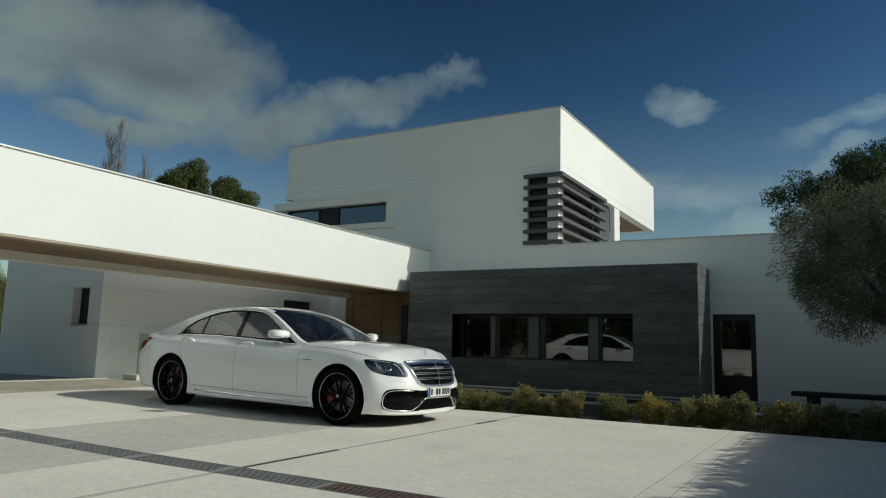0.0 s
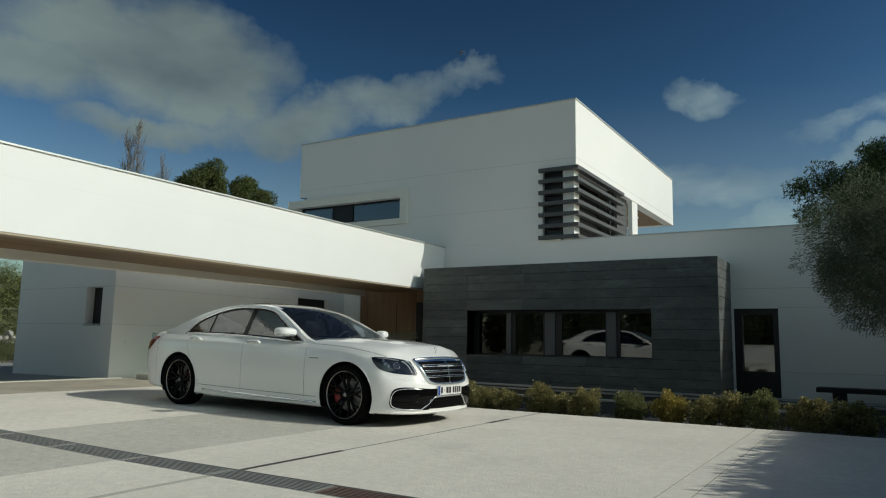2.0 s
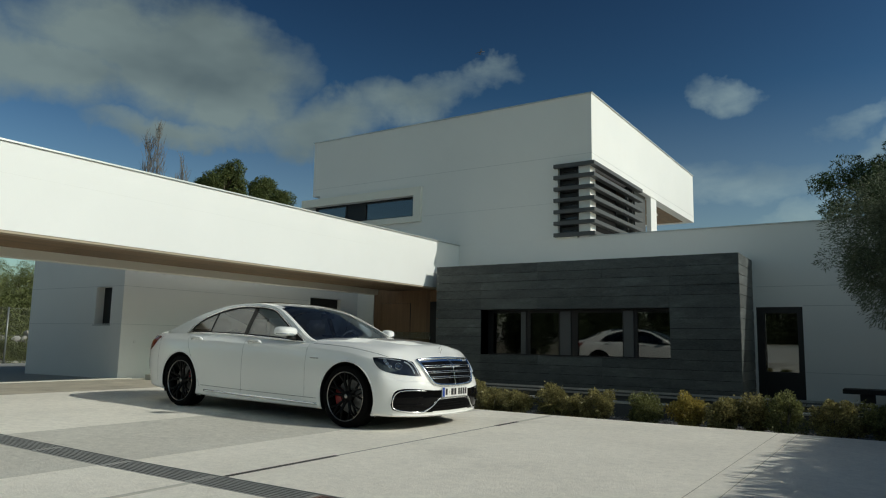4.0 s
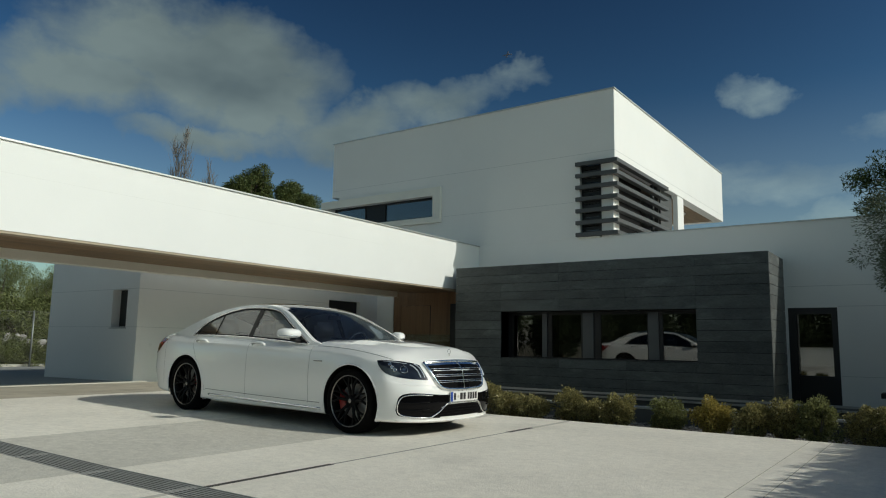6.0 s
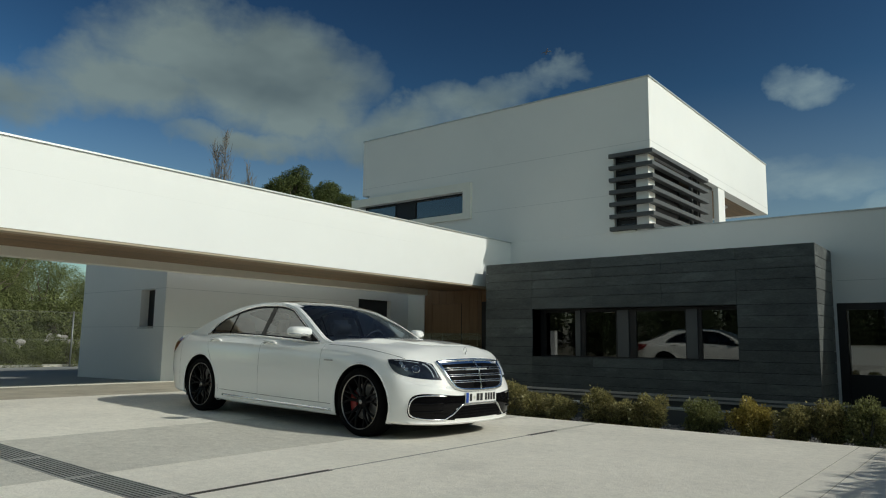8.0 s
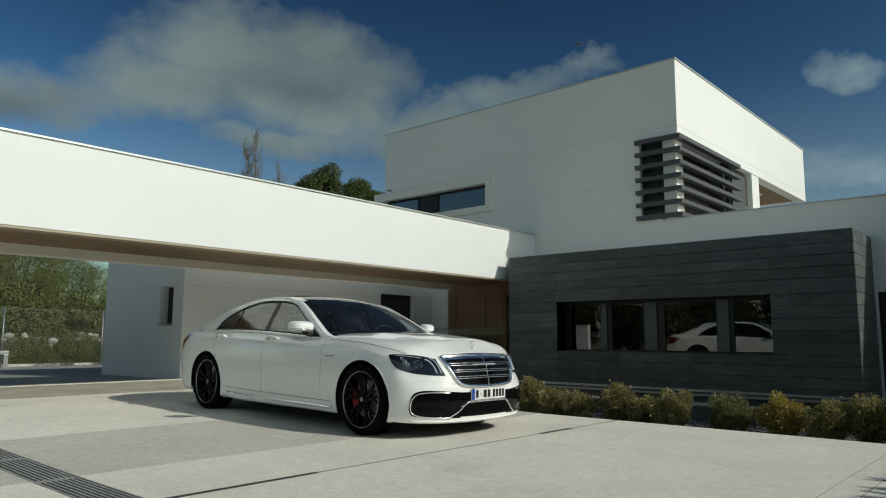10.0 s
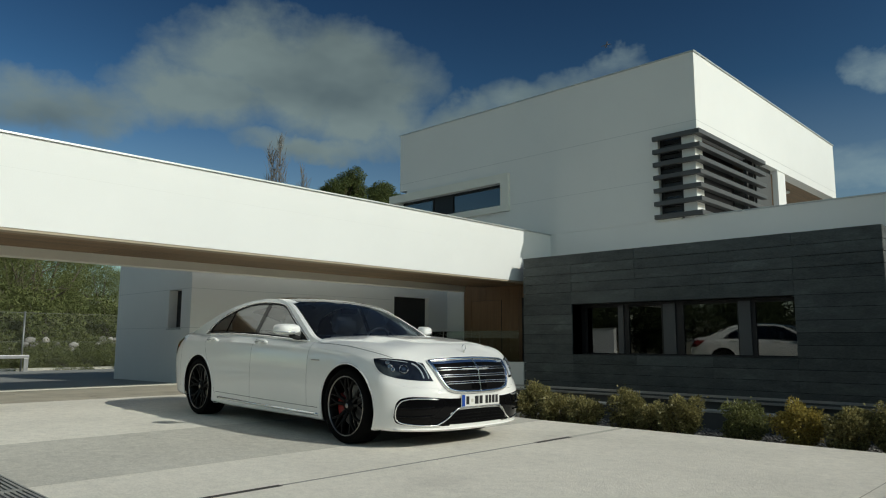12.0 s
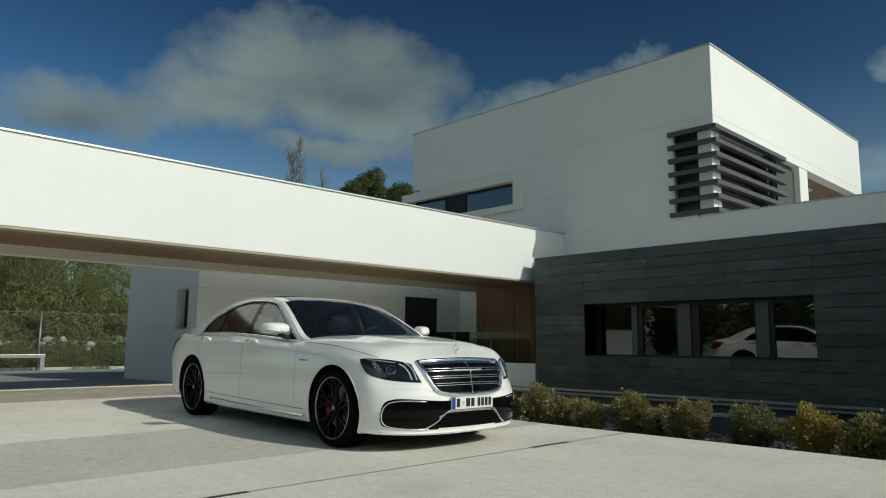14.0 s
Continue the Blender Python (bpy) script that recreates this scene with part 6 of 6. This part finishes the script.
for k in range(8):
    bm = bmesh.new()
    bmesh.ops.create_icosphere(bm, subdivisions=2, radius=1.0)
    r6 = np.random.default_rng(900 + k)
    cut = [(Vector(r6.normal(0, 1, 3)).normalized(), r6.uniform(0.55, 0.85)) for _ in range(7)]
    size = r6.uniform(0.7, 1.25, 3)
    for v in bm.verts:
        for way, far in cut:
            over = v.co.dot(way) - far
            if over > 0:
                v.co -= way * over
        v.co = (v.co.x * 0.15 * size[0], v.co.y * 0.18 * size[1], v.co.z * 0.125 * size[2])
    me = bpy.data.meshes.new("stone")
    bm.to_mesh(me)
    bm.free()
    me.materials.append(ROCK)
    shapes.append(me)
for row in range(5):
    for k in range(26):
        if shrub_rng.uniform() < (0.1, 0.15, 0.3, 0.45, 0.7)[row]:
            continue
        ob = new("stone", shapes[(row * 5 + k * 7) % 8])
        ob.matrix_basis = pose(0.12 - 0.04 * row + shrub_rng.uniform(-0.05, 0.05), 8.3 + 0.27 * k + 0.13 * (row % 2) + shrub_rng.uniform(-0.05, 0.05), 0.62 + 0.19 * row, shrub_rng.uniform(-30, 30), shrub_rng.uniform(-30, 30), shrub_rng.uniform(0, 360))
        ob.parent = rocks

# airliner high over the house
AIR = material("aircraft skin", (0.10, 0.11, 0.13), 0.5, var=0.05, bump=0)
plane = thing("airliner", Matrix.Translation(towards(30.2, 23.2) * 2600) @ pose(0, 0, 0, 14, -10, -52), "small dark airliner climbing in the far sky", "aircraft")
part("fuselage", tube([(-21, 0, 0.5), (-17, 0, 0.2), (-8, 0, 0), (10, 0, 0), (17, 0, 0), (20, 0, -0.6)], 2.2, sides=12, radii=[0.4, 1.4, 2.1, 2.1, 1.8, 0.3]), AIR, plane, smooth=True)
for s in (-1, 1):
    bm = bmesh.new()
    lo = [bm.verts.new(p) for p in ((4, s * 1.5, -0.9), (-3.5, s * 1.5, -0.9), (-6.5, s * 18, 0.4), (-4.8, s * 18, 0.4))]
    hi = [bm.verts.new(v.co + Vector((0, 0, 0.5))) for v in lo]
    bm.faces.new(lo)
    bm.faces.new(hi)
    for k in range(4):
        bm.faces.new((lo[k], lo[(k + 1) % 4], hi[(k + 1) % 4], hi[k]))
    part("wing", bm, AIR, plane)
    part("engine", tube([(3.5, s * 6, -2.1), (-0.5, s * 6, -2.1)], 1.1, sides=10), AIR, plane)
    bm = bmesh.new()
    lo = [bm.verts.new(p) for p in ((-15.5, s * 0.6, 0.8), (-19.0, s * 0.6, 0.8), (-20.5, s * 6.5, 1.3), (-19.0, s * 6.5, 1.3))]
    hi = [bm.verts.new(v.co + Vector((0, 0, 0.3))) for v in lo]
    bm.faces.new(lo)
    bm.faces.new(hi)
    for k in range(4):
        bm.faces.new((lo[k], lo[(k + 1) % 4], hi[(k + 1) % 4], hi[k]))
    part("tailplane", bm, AIR, plane)
bm = bmesh.new()
lo = [bm.verts.new(p) for p in ((-14, -0.2, 1.5), (-19.5, -0.2, 1.2), (-21.5, -0.2, 7.2), (-19.0, -0.2, 7.2))]
hi = [bm.verts.new(v.co + Vector((0, 0.4, 0))) for v in lo]
bm.faces.new(lo)
bm.faces.new(hi)
for k in range(4):
    bm.faces.new((lo[k], lo[(k + 1) % 4], hi[(k + 1) % 4], hi[k]))
part("fin", bm, AIR, plane)
